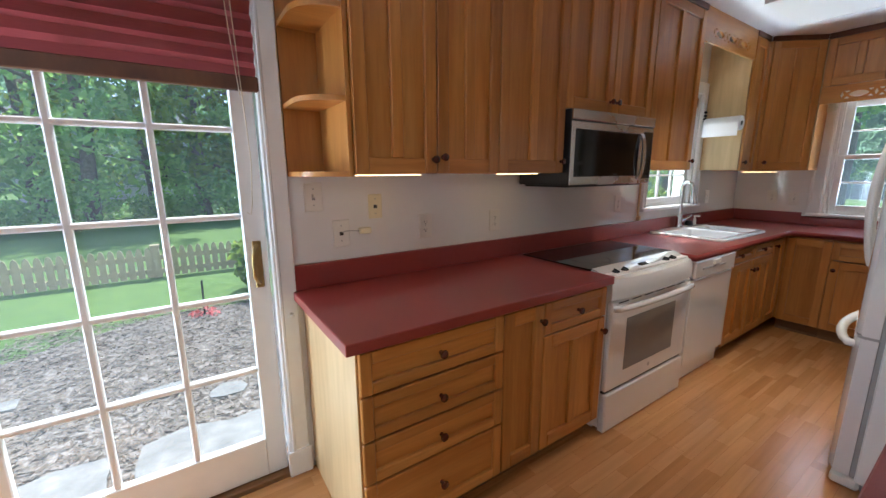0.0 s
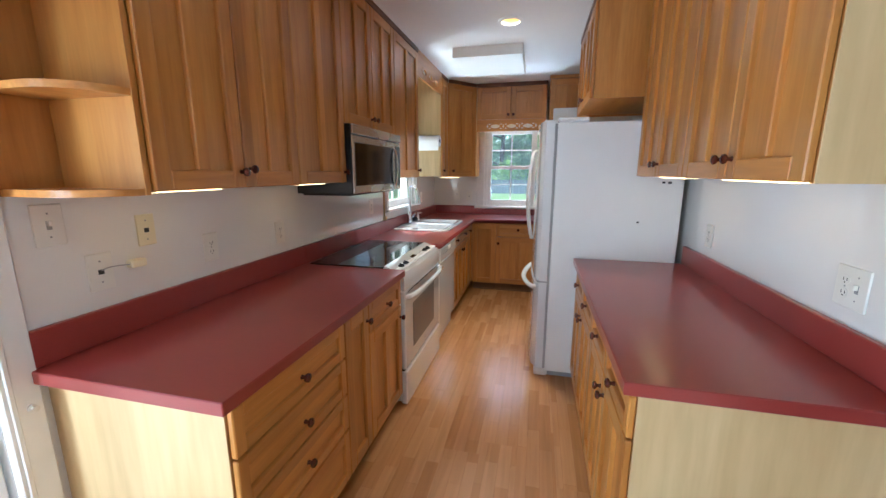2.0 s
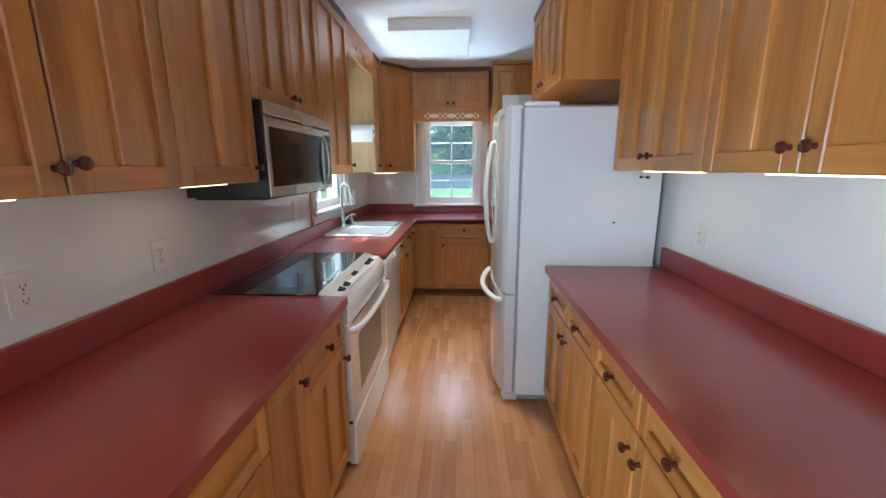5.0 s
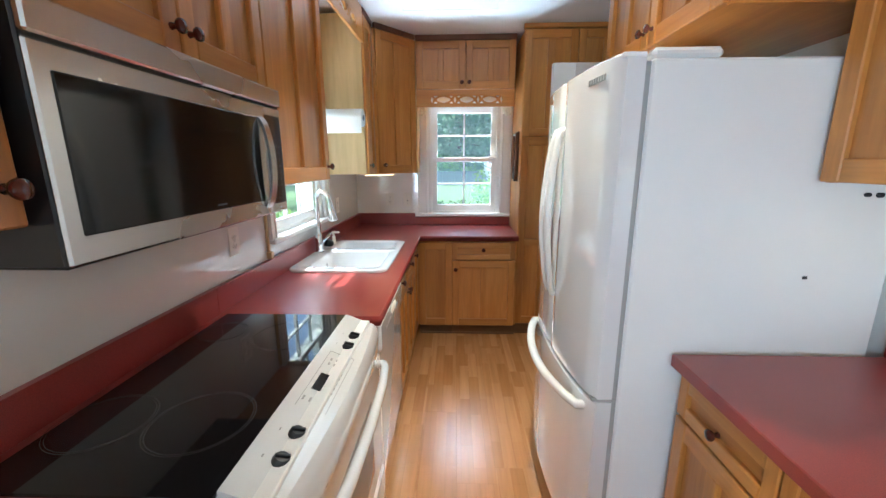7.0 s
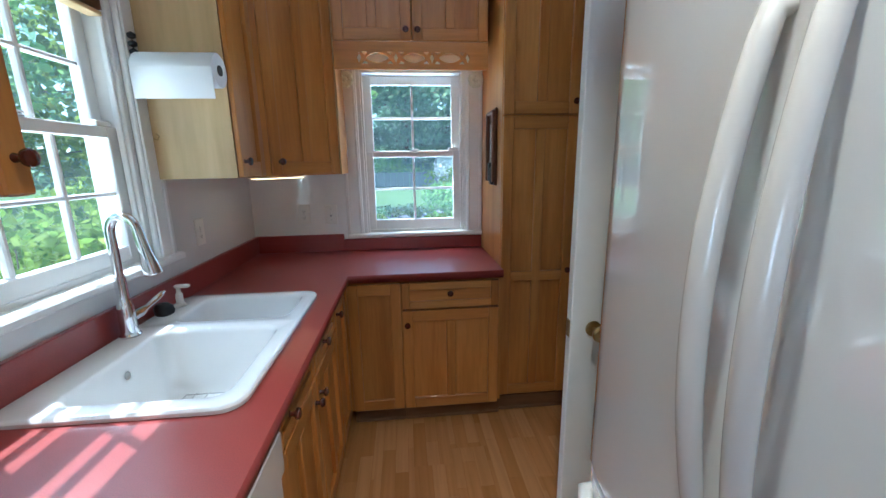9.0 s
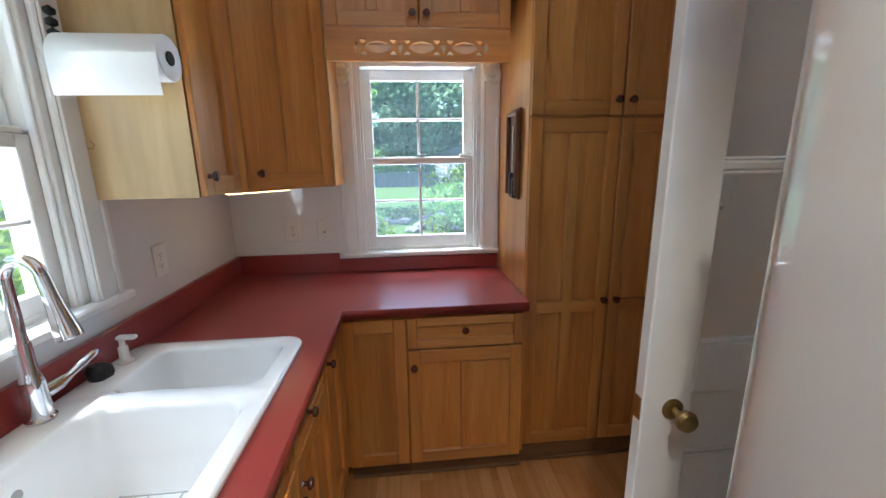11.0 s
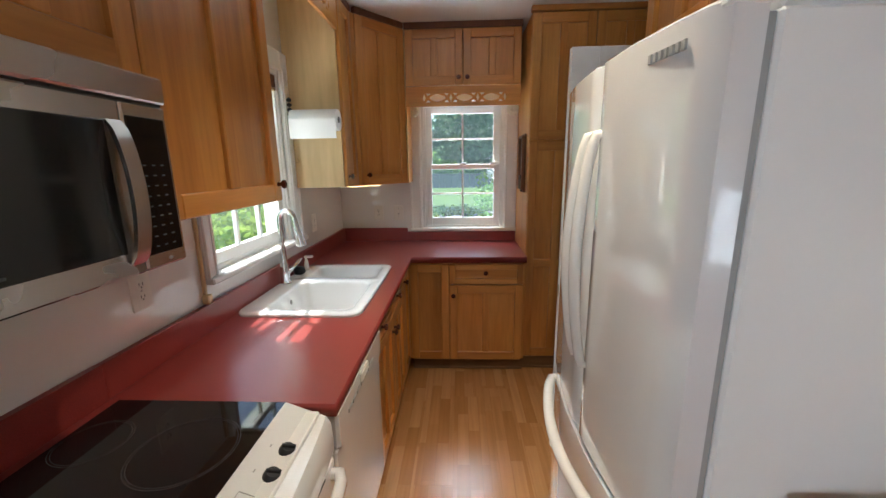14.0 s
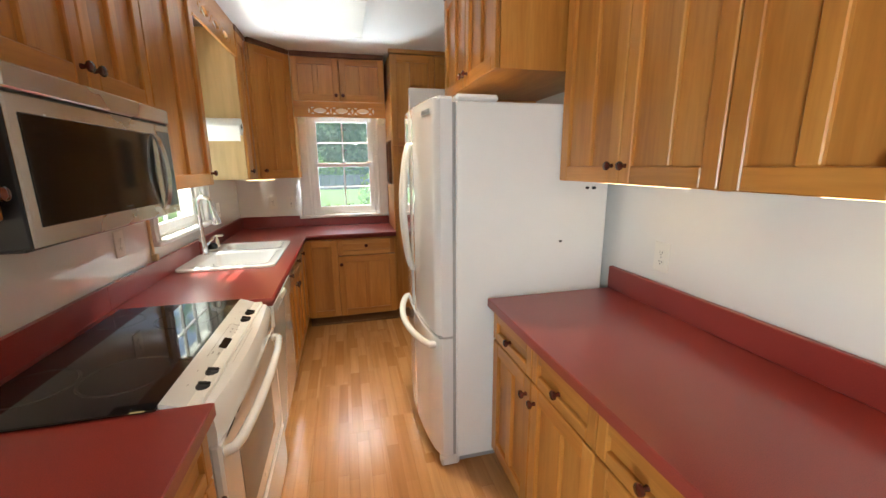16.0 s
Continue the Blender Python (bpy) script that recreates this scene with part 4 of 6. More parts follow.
# sloping control panel
PROF = [(1.290, 0.905), (1.290, 0.76), (1.166, 0.76), (1.164, 0.80), (1.168, 0.846), (1.180, 0.866), (1.285, 0.906)]
bm = bmesh.new()
SEG = 12
rings = [[bm.verts.new((-0.004 + (RW + 0.008) * k / SEG, y - (0.020 * (1 - (2 * k / SEG - 1) ** 2) if y < 1.2 else 0), z - (0.0076 * (1 - (2 * k / SEG - 1) ** 2) if y < 1.2 and z > 0.8 else 0))) for y, z in PROF] for k in range(SEG + 1)]
for a, b in zip(rings, rings[1:]):
    for k in range(len(PROF)):
        j = (k + 1) % len(PROF)
        bm.faces.new((a[k], a[j], b[j], b[k]))
bm.faces.new(rings[0][::-1])
bm.faces.new(rings[-1])
bmesh.ops.bevel(bm, geom=[e for e in bm.edges if e.calc_face_angle() > 0.3], offset=0.004, segments=2, affect="EDGES")
cp = part("control_panel", bm, ENAMEL, rg, "white sloping control panel", True)
slope = math.atan2(0.906 - 0.866, 1.285 - 1.180)
PM = Matrix.Translation((0, 1.180, 0.8664)) @ Matrix.Rotation(slope, 4, "X")
for kx in (0.097, 0.179, 0.604, 0.680):
    bm = bmesh.new()
    m = PM @ Matrix.Translation((kx, 0.042, 0))
    lathe(bm, [(0.0195, 0), (0.0195, 0.005), (0.016, 0.012), (0.014, 0.014), (0, 0.0145)], 24, m)
    dial = part("dial", bm, BLACK, cp, "", True)
    bm = B((-0.0035, 0.0035, -0.016, 0.016, 0.012, 0.021, 0.002))
    bmesh.ops.transform(bm, matrix=m @ Matrix.Rotation(0.3, 4, "Z"), verts=bm.verts)
    part("dial_grip", bm, BLACK, cp)


def on_panel(name, boxes, mat):
    bm = B(*boxes)
    bmesh.ops.transform(bm, matrix=PM, verts=bm.verts)
    return part(name, bm, mat, cp)


on_panel("pad_outline", [(0.268, 0.548, 0.004, 0.0055, 0.0, 0.001, 0.0003), (0.268, 0.548, 0.0835, 0.085, 0.0, 0.001, 0.0003), (0.548, 0.550, 0.006, 0.084, 0.0, 0.001, 0.0003)], GREY)
on_panel("display", [(0.345, 0.425, 0.046, 0.072, 0.0, 0.0024, 0.0005)], DISPLAY)
marks = []
for i in range(5):
    for j in range(3):
        marks.append((0.345 + 0.024 * i, 0.355 + 0.024 * i, 0.014 + 0.010 * j, 0.019 + 0.010 * j, 0.0, 0.0012, 0.0002))
for i in range(2):
    for j in range(3):
        marks.append((0.475 + 0.026 * i, 0.487 + 0.026 * i, 0.03 + 0.017 * j, 0.036 + 0.017 * j, 0.0, 0.0012, 0.0002))
for j in range(4):
    marks.append((0.295, 0.312, 0.02 + 0.018 * j, 0.025 + 0.018 * j, 0.0, 0.0012, 0.0002))
for kx in (0.097, 0.179, 0.604, 0.680):
    marks += [(kx - 0.030, kx - 0.026, 0.03, 0.036, 0.0, 0.0012, 0.0002), (kx + 0.026, kx + 0.030, 0.036, 0.042, 0.0, 0.0012, 0.0002), (kx - 0.004, kx + 0.004, 0.080, 0.083, 0.0, 0.0012, 0.0002), (kx - 0.02, kx - 0.016, 0.018, 0.024, 0.0, 0.0012, 0.0002)]
for mark in marks:
    on_panel("marking", [mark], GREY)
od = part("oven_door", B((0.002, RW - 0.002, 1.164, 1.195, 0.248, 0.752, 0.008)), ENAMEL, rg)
part("oven_window", B((0.15, 0.66, 1.1615, 1.165, 0.34, 0.64, 0.004)), OVEN_GLASS, od, "grey dotted oven glass")
part("vent_slots", B(*[(0.06 + 0.12 * k, 0.15 + 0.12 * k, 1.1625, 1.166, 0.735, 0.742, 0.001) for k in range(6)]), SLOT, od)
bm = bmesh.new()
tube(bm, [(0.03, 1.164, 0.712), (0.035, 1.140, 0.718), (0.07, 1.126, 0.722), (RW / 4, 1.113, 0.724), (RW / 2, 1.108, 0.725), (RW * 0.75, 1.113, 0.724), (RW - 0.07, 1.126, 0.722), (RW - 0.035, 1.140, 0.718), (RW - 0.03, 1.164, 0.712)], 0.0165, 12)
part("oven_handle", bm, ENAMEL, od, "white bowed handle", True)
part("badge", lathe(bmesh.new(), [(0.012, 0), (0.011, 0.002), (0, 0.0022)], 16, Matrix.Translation((RW / 2, 1.163, 0.30)) @ Matrix.Rotation(radians(90), 4, "X")), GREY, od, "", True)
part("storage_drawer", B((0.002, RW - 0.002, 1.158, 1.2, 0.010, 0.236, 0.008)), ENAMEL, rg)
part("gap_strip", B((0.006, RW - 0.006, 1.175, 1.2, 0.236, 0.248, 0.001)), SLOT, rg)

# ---- dishwasher ----
dwr = thing("dishwasher", pose(2.688, 0, 0), "white built-in dishwasher under red counter", "dishwasher")
part("body", B((0, 0.60, 1.215, YL - 0.03, 0.03, 0.848, 0.002)), SIDE_ENAMEL, dwr)
dd = part("door", B((0.002, 0.598, 1.172, 1.215, 0.135, 0.72, 0.006)), ENAMEL, dwr)
dc = part("control_strip", B((0.002, 0.598, 1.160, 1.215, 0.725, 0.848, 0.01)), ENAMEL, dwr)
for k in range(4):
    part("button", B((0.10 + 0.05 * k, 0.135 + 0.05 * k, 1.157, 1.162, 0.782, 0.795, 0.001)), GREY, dc)
part("dial_print", B((0.36, 0.44, 1.157, 1.162, 0.775, 0.79, 0.001)), GREY, dc)
part("latch", B((0.24, 0.34, 1.150, 1.162, 0.80, 0.835, 0.005)), PLASTIC, dc)
part("kick_panel", B((0.004, 0.596, 1.205, 1.22, 0.012, 0.13, 0.003)), ENAMEL, dwr)

# ---- microwave ----
mw = thing("microwave", pose(1.808, 0, 1.326), "stainless over-range microwave with black glass door", "microwave")
MW_, MF, MH = 0.790, 1.456, 0.395
part("body", B((0.0, MW_, MF + 0.010, YL - 0.003, 0.0, MH, 0.003), (0.03, MW_ - 0.03, MF + 0.04, YL - 0.02, -0.012, 0.0, 0.003)), BLACK, mw, "black microwave housing")
part("top_vent", B((0.0, MW_, MF - 0.006, MF + 0.009, MH - 0.054, MH, 0.004)), STEEL, mw)
part("vent_gap", B((0.004, MW_ - 0.004, MF + 0.004, MF + 0.009, MH - 0.059, MH - 0.054, 0.0005)), SLOT, mw)
md = part("door", B((0.0, 0.672, MF, MF + 0.009, 0.0, MH - 0.059, 0.004)), STEEL, mw)
part("window", B((0.030, 0.632, MF - 0.0025, MF + 0.002, 0.046, MH - 0.099, 0.003)), DISPLAY, md, "dark mirror-like glass")
part("brand_mark", B((0.385, 0.425, MF - 0.0034, MF - 0.002, 0.056, 0.0605, 0.0003)), DIM, md)
bm = bmesh.new()
bar = [(0.022 + 0.276 * k / 16, MF - 0.004 - 0.028 * math.sin(math.pi * k / 16) ** 0.55) for k in range(17)]
prism(bm, [(y, z) for z, y in bar] + [(min(y + 0.009, MF), z) for z, y in bar[::-1]], 0.634, 0.668, "x")
bmesh.ops.bevel(bm, geom=[e for e in bm.edges if e.calc_face_angle() > 1.0], offset=0.002, segments=2, affect="EDGES")
part("handle", bm, STEEL, md, "bowed stainless handle", True)
mp = part("control_panel", B((0.675, MW_, MF, MF + 0.009, 0.0, MH - 0.059, 0.004)), STEEL, mw)
part("keypad", B((0.680, MW_ - 0.010, MF - 0.002, MF + 0.002, 0.030, MH - 0.085, 0.003)), DISPLAY, mp)
part("markings", B(*[(0.702 + 0.024 * i, 0.711 + 0.024 * i, MF - 0.0028, MF - 0.0015, 0.045 + 0.021 * j, 0.048 + 0.021 * j, 0.0002) for i in range(3) for j in range(9)]), DIM, mp)

# ---- fridge ----
fx = thing("fridge", pose(2.41, 0, 0), "white french-door fridge with bottom freezer drawer", "fridge")
FW = 0.865
part("body", B((0.0, FW, -0.445, 0.318, 0.045, 1.765, 0.006)), SIDE_ENAMEL, fx)
part("base_grille", B((0.02, FW - 0.02, 0.25, 0.335, 0.012, 0.06, 0.004), (0.03, 0.09, -0.40, 0.3, 0.0, 0.045, 0.003), (FW - 0.09, FW - 0.03, -0.40, 0.3, 0.0, 0.045, 0.003)), RUBBER, fx)
part("gasket", B((0.008, FW - 0.008, 0.318, 0.335, 0.06, 1.76, 0.002)), RUBBER, fx)


def curved_slab(x0, x1, z0, z1, y_back, y_edge, y_mid):
    """A door whose front bows out between the fridge's two sides."""
    bm = bmesh.new()
    n = 14
    top = []
    for zz, ins in ((z0, 0.006), (z0 + 0.006, 0.0), (z1 - 0.006, 0.0), (z1, 0.006)):
        ring = [bm.verts.new((x0 + 0.003, y_back, zz))]
        for k in range(n + 1):
            u = x0 + (x1 - x0) * k / n
            s = 2 * u / FW - 1
            yv = y_edge + (y_mid - y_edge) * (1 - abs(s) ** 2.2)
            e = min(k, n - k)
            if e == 0:
                yv -= 0.014
            ring.append(bm.verts.new((u, yv - ins, zz)))
        ring.append(bm.verts.new((x1 - 0.003, y_back, zz)))
        top.append(ring)
    for a, b in zip(top, top[1:]):
        for k in range(len(a)):
            j = (k + 1) % len(a)
            bm.faces.new((a[k], a[j], b[j], b[k]))
    bm.faces.new(top[0][::-1])
    bm.faces.new(top[-1])
    return bm


def bowed_handle(pts, r):
    return tube(bmesh.new(), pts, r, 22, 1.25)


MIDX = 0.416
for name, a, b, sx in (("door", 0.0, MIDX - 0.002, -1), ("door", MIDX + 0.002, FW, 1)):
    d = part(name, curved_slab(a, b, 0.712, 1.782, 0.335, 0.402, 0.447), ENAMEL, fx, "glossy white curved fridge door", True)
    hx = MIDX + sx * 0.034
    zs = np.linspace(0.955, 1.602, 25)
    pts = [(hx, 0.435, zs[0] - 0.004)] + [(hx + sx * 0.006 * math.sin(math.pi * k / 24), 0.458 + 0.036 * math.sin(math.pi * k / 24) ** 0.8, z) for k, z in enumerate(zs)] + [(hx, 0.435, zs[-1] + 0.004)]
    part("handle", bowed_handle(pts, [0.011] + [0.0115 + 0.0015 * math.sin(math.pi * k / 24) for k in range(25)] + [0.012]), HANDLE, d, "long bowed white handle", True)
    if sx < 0:
        bm = bmesh.new()
        for k in range(7):
            rbox(bm, 0.065 + 0.0165 * k, 0.077 + 0.0165 * k, 0.4195 + 0.0018 * k, 0.4245 + 0.0018 * k, 1.722, 1.740, 0.001)
        part("brand_mark", bm, GREY, d)
fz = part("freezer_drawer", curved_slab(0.0, FW, 0.062, 0.700, 0.335, 0.402, 0.447), ENAMEL, fx, "glossy white freezer drawer", True)
xs = np.linspace(0.06, FW - 0.06, 15)
pts = [(xs[0], 0.405, 0.655)] + [(u, 0.43 + 0.072 * math.sin(math.pi * k / 14) ** 0.75, 0.655 - 0.012 * math.sin(math.pi * k / 14)) for k, u in enumerate(xs)] + [(xs[-1], 0.405, 0.655)]
part("handle", tube(bmesh.new(), pts, 0.0165, 22, 1.2), HANDLE, fz, "wide bowed white freezer handle", True)
part("top_cover", B((0.0, FW, 0.335, 0.40, 1.768, 1.782, 0.003)), SIDE_ENAMEL, fx)
for x0 in (0.004, FW - 0.094):
    part("hinge_cover", B((x0, x0 + 0.09, 0.125, 0.318, 1.766, 1.795, 0.010)), ENAMEL, fx)
part("hinge", B((0.006, 0.05, 0.32, 0.40, 0.700, 0.712, 0.002)), RUBBER, fx)
for x0 in (0.0, FW - 0.06):
    part("foot_bracket", B((x0, x0 + 0.06, 0.30, 0.395, 0.004, 0.055, 0.01)), PLASTIC, fx)
part("magnet_spot", B((-0.004, 0.001, -0.21, -0.195, 1.136, 1.146, 0.002)), BLACK, fx)
part("hook_screw", B((-0.012, 0.001, -0.372, -0.352, 1.384, 1.398, 0.004), (-0.012, 0.001, -0.336, -0.318, 1.386, 1.398, 0.004)), IRON, fx)

# ---- sink ----
sk = thing("kitchen_sink", pose(0, 0, C), "white enamelled double-bowl drop-in sink", "sink")
SKX = [3.282, 4.135]
SKY = [1.245, 1.803]


def rounded(x0, x1, y0, y1, r, n=7):
    pts = []
    for cx, cy, a0 in ((x1 - r, y1 - r, 0), (x0 + r, y1 - r, 90), (x0 + r, y0 + r, 180), (x1 - r, y0 + r, 270)):
        for k in range(n):
            a = radians(a0 + 90 * k / (n - 1))
            pts.append((cx + r * math.cos(a), cy + r * math.sin(a)))
    return pts


def sink_mesh():
    """Outer lip, deck and two bowls, each a stack of rounded rings."""
    bm = bmesh.new()

    def ring(o, z):
        return [bm.verts.new((x, y, z)) for x, y in o]

    def bridge(a, b):
        for k in range(len(a)):
            j = (k + 1) % len(a)
            bm.faces.new((a[k], a[j], b[j], b[k]))

    x0, x1, y0, y1 = *SKX, *SKY
    r0 = ring(rounded(x0, x1, y0, y1, 0.06), 0.001)
    r1 = ring(rounded(x0 - 0.001, x1 + 0.001, y0 - 0.001, y1 + 0.001, 0.06), 0.011)
    r2 = ring(rounded(x0 + 0.003, x1 - 0.003, y0 + 0.003, y1 - 0.003, 0.058), 0.017)
    r3 = ring(rounded(x0 + 0.008, x1 - 0.008, y0 + 0.008, y1 - 0.008, 0.055), 0.019)
    bridge(r0, r1)
    bridge(r1, r2)
    bridge(r2, r3)
    xm = 3.79
    for ox0, ox1, bx0, bx1, by0, by1, dep in ((x0 + 0.008, xm, 3.326, 3.760, 1.292, 1.70, 0.20), (xm, x1 - 0.008, 3.822, 4.092, 1.292, 1.70, 0.15)):
        o = []
        for cx, cy, a0, corner in ((ox1, y1 - 0.008, 0, ox1 > xm), (ox0, y1 - 0.008, 90, ox0 < xm), (ox0, y0 + 0.008, 180, ox0 < xm), (ox1, y0 + 0.008, 270, ox1 > xm)):
            for k in range(7):
                a = radians(a0 + 90 * k / 6)
                r = 0.055 if corner else 0.0002
                sx, sy = (1 if cx == ox1 else -1), (1 if cy > 1.5 else -1)
                o.append((cx - sx * r + r * math.cos(a), cy - sy * r + r * math.sin(a)))
        outer = ring(o, 0.019)
        prev = ring(rounded(bx0, bx1, by0, by1, 0.05), 0.019)
        bridge(outer, prev)
        for ins, z in ((0.005, 0.015), (0.011, 0.004), (0.020, -dep * 0.6), (0.032, -dep * 0.88), (0.055, -dep)):
            cur = ring(rounded(bx0 + ins, bx1 - ins, by0 + ins, by1 - ins, 0.05), z)
            bridge(prev, cur)
            prev = cur
        bm.faces.new(prev)
    bmesh.ops.remove_doubles(bm, verts=bm.verts, dist=0.0004)
    return bm


part("basin", sink_mesh(), PORCELAIN, sk, "", True)
part("drain", lathe(bmesh.new(), [(0.04, 0), (0.038, 0.004), (0.02, 0.002), (0, 0.001)], 20, Matrix.Translation((3.55, 1.49, -0.199))), STEEL, sk, "", True)
part("drain", lathe(bmesh.new(), [(0.04, 0), (0.038, 0.004), (0.02, 0.002), (0, 0.001)], 20, Matrix.Translation((3.957, 1.49, -0.149))), STEEL, sk, "", True)
part("overflow_mark", lathe(bmesh.new(), [(0.012, 0), (0.011, 0.0015), (0, 0.0018)], 14, Matrix.Translation((3.53, 1.655, -0.02)) @ Matrix.Rotation(radians(82), 4, "X")), GREY, sk)
bm = bmesh.new()
for k in range(9):
    x = 3.40 + 0.036 * k
    tube(bm, [(x, 1.375, 0), (x, 1.60, 0)], 0.0018, 6)
for y in (1.375, 1.41, 1.45, 1.53, 1.57, 1.60):
    tube(bm, [(3.40, y, 0.003), (3.688, y, 0.003)], 0.0018, 6)
for r in (0.055, 0.065):
    tube(bm, [(3.55 + r * math.cos(a), 1.49 + r * math.sin(a), 0.004) for a in np.linspace(0, 2 * math.pi, 25)], 0.0018, 6)
bmesh.ops.translate(bm, verts=bm.verts, vec=(0, 0, C - 0.188))
single("sink_grid", bm, WIRE, "grey wire grid in the bottom of sink", "sink rack", "", True)

fc = thing("faucet", pose(3.725, 1.764, C + 0.0195), "polished chrome pull-down kitchen faucet", "faucet")
part("base", lathe(bmesh.new(), [(0.03, 0), (0.03, 0.006), (0.025, 0.012), (0.0235, 0.10), (0.02, 0.115), (0.0165, 0.13), (0.0165, 0.20)], 24), CHROME, fc, "", True)
arc = [(0, 0, 0.19)] + [(0.0, -0.040 + 0.040 * math.cos(a), 0.345 + 0.050 * math.sin(a)) for a in np.linspace(0, math.pi * 0.92, 16)]
part("spout", tube(bmesh.new(), arc, 0.0135, 14), CHROME, fc, "", True)
ex, ey, ez = arc[-1]
part("spray_head", lathe(bmesh.new(), [(0.0145, 0), (0.0155, -0.03), (0.018, -0.08), (0.026, -0.135), (0.027, -0.15), (0.022, -0.154), (0, -0.154)], 22, Matrix.Translation((ex, ey, ez)) @ Matrix.Rotation(radians(-10), 4, "X")), CHROME, fc, "", True)
part("lever", tube(bmesh.new(), [(0.018, 0, 0.058), (0.052, -0.008, 0.062), (0.080, -0.014, 0.070), (0.115, -0.022, 0.084), (0.145, -0.028, 0.096), (0.158, -0.030, 0.100)], [0.017, 0.016, 0.009, 0.011, 0.009, 0.004], 12), CHROME, fc, "", True)
sp = thing("soap_dispenser", pose(4.0, 1.755, C + 0.0195), "white plastic soap dispenser pump beside faucet", "soap dispenser")
part("collar", lathe(bmesh.new(), [(0.022, 0), (0.022, 0.004), (0.014, 0.012), (0.013, 0.05), (0.008, 0.056), (0.008, 0.075)], 18), PLASTIC, sp, "", True)
part("pump_head", B((-0.012, 0.012, -0.045, 0.012, 0.075, 0.088, 0.005)), PLASTIC, sp)
bm = lathe(bmesh.new(), [(0.028, 0), (0.032, 0.012), (0.03, 0.03), (0.018, 0.044), (0, 0.048)], 16, Matrix.Translation((3.91, 1.765, C + 0.0195)))
for v in bm.verts:
    v.co += 0.003 * Vector((math.sin(90 * v.co.z), math.cos(140 * v.co.x), 0))
single("sink_stopper", bm, BLACK, "black rubber stopper on the sink deck", "stopper", "", True)

# ---- paper towel ----
pt = thing("paper_towel_holder", pose(4.035, 1.640, 1.792), "white paper towel roll on black iron holder", "paper towel")
RY = Matrix.Rotation(radians(90), 4, "X")
part("roll", lathe(bmesh.new(), [(0.019, -0.135), (0.058, -0.135), (0.060, -0.132), (0.060, 0.132), (0.058, 0.135), (0.019, 0.135), (0.019, -0.134)], 36, RY), PAPER, pt, "", True)
part("loose_sheet", prism(bmesh.new(), [(-0.0612, 0.002), (-0.0614, -0.045), (-0.0600, -0.080), (-0.0575, -0.104), (-0.0565, -0.104), (-0.0590, -0.080), (-0.0604, -0.045), (-0.0602, 0.002)], -0.134, 0.134, "y"), PAPER, pt)
part("rod", tube(bmesh.new(), [(0, -0.138, 0), (0, 0.152, 0)], 0.0186, 18), IRON, pt, "", True)
bm = B((0.0, 0.064, 0.140, 0.150, -0.02, 0.02, 0.003))
for k in range(4):
    lathe(bm, [(0, -0.014), (0.013, -0.007), (0.014, 0.004), (0, 0.014)], 12, Matrix.Translation((0.0, 0.146, 0.034 + 0.027 * k)))
part("bracket", bm, IRON, pt, "ornate black iron bracket", True)
single("cup_hook", tube(bmesh.new(), [(4.085, YL - 0.03, 1.56), (4.085, YL - 0.045, 1.555), (4.085, YL - 0.052, 1.568), (4.085, YL - 0.042, 1.578)], 0.0016, 6), BRASS, "small brass cup hook in window casing", "hook", "", True)

# ---- tool rack on the pantry side ----
kr = thing("knife_rack", pose(4.672, 0.338, 1.325), "dark slotted knife rack hung on pantry side", "knife rack")
part("backboard", B((-0.085, 0.085, 0.0, 0.012, 0.0, 0.415, 0.008)), DARK_WOOD, kr)
part("rim", B((-0.085, -0.068, 0.012, 0.030, 0.02, 0.40, 0.004), (0.068, 0.085, 0.012, 0.030, 0.02, 0.40, 0.004), (-0.068, 0.068, 0.012, 0.030, 0.385, 0.402, 0.004)), DARK_WOOD, kr)
part("blade", B((-0.012, 0.016, 0.014, 0.018, 0.10, 0.34, 0.001)), STEEL, kr)
part("handle", B((-0.016, 0.018, 0.012, 0.032, 0.02, 0.125, 0.006)), BLACK, kr)
part("handle", B((-0.055, -0.028, 0.012, 0.03, 0.005, 0.10, 0.006)), BLACK, kr)

# ---- glazed white door ----
wd = tagged(thing("door_3", pose(3.612, 0.318, 0.0, 0, 0, -90), "white painted glazed panel door standing open", "door"), kind="structure")
DW, DS = 0.80, 0.125
bm = B((0, DS, -0.018, 0.018, 0.008, 2.03, 0.003), (DW - DS, DW, -0.018, 0.018, 0.008, 2.03, 0.003))
for z0, z1 in ((0.008, 0.22), (0.44, 0.51), (0.69, 0.767), (0.945, 1.071), (1.905, 2.03)):
    rbox(bm, DS, DW - DS, -0.0178, 0.0178, z0, z1, 0.003)
part("door_frame", bm, PAINT, wd, "white painted stiles and rails")
part("muntin", B((DS, DW - DS, -0.016, 0.016, 1.475, 1.497, 0.005)), PAINT, wd)
for z0, z1 in ((0.22, 0.44), (0.51, 0.69), (0.767, 0.945)):
    part("panel", B((DS, DW - DS, -0.005, 0.005, z0, z1, 0.001)), PAINT, wd)
    part("panel_moulding", B((DS, DS + 0.010, -0.012, -0.005, z0, z1, 0.004), (DS + 0.010, DW - DS, -0.012, -0.005, z0, z0 + 0.010, 0.004), (DS + 0.010, DW - DS, -0.012, -0.005, z1 - 0.010, z1, 0.004)), PAINT, wd)
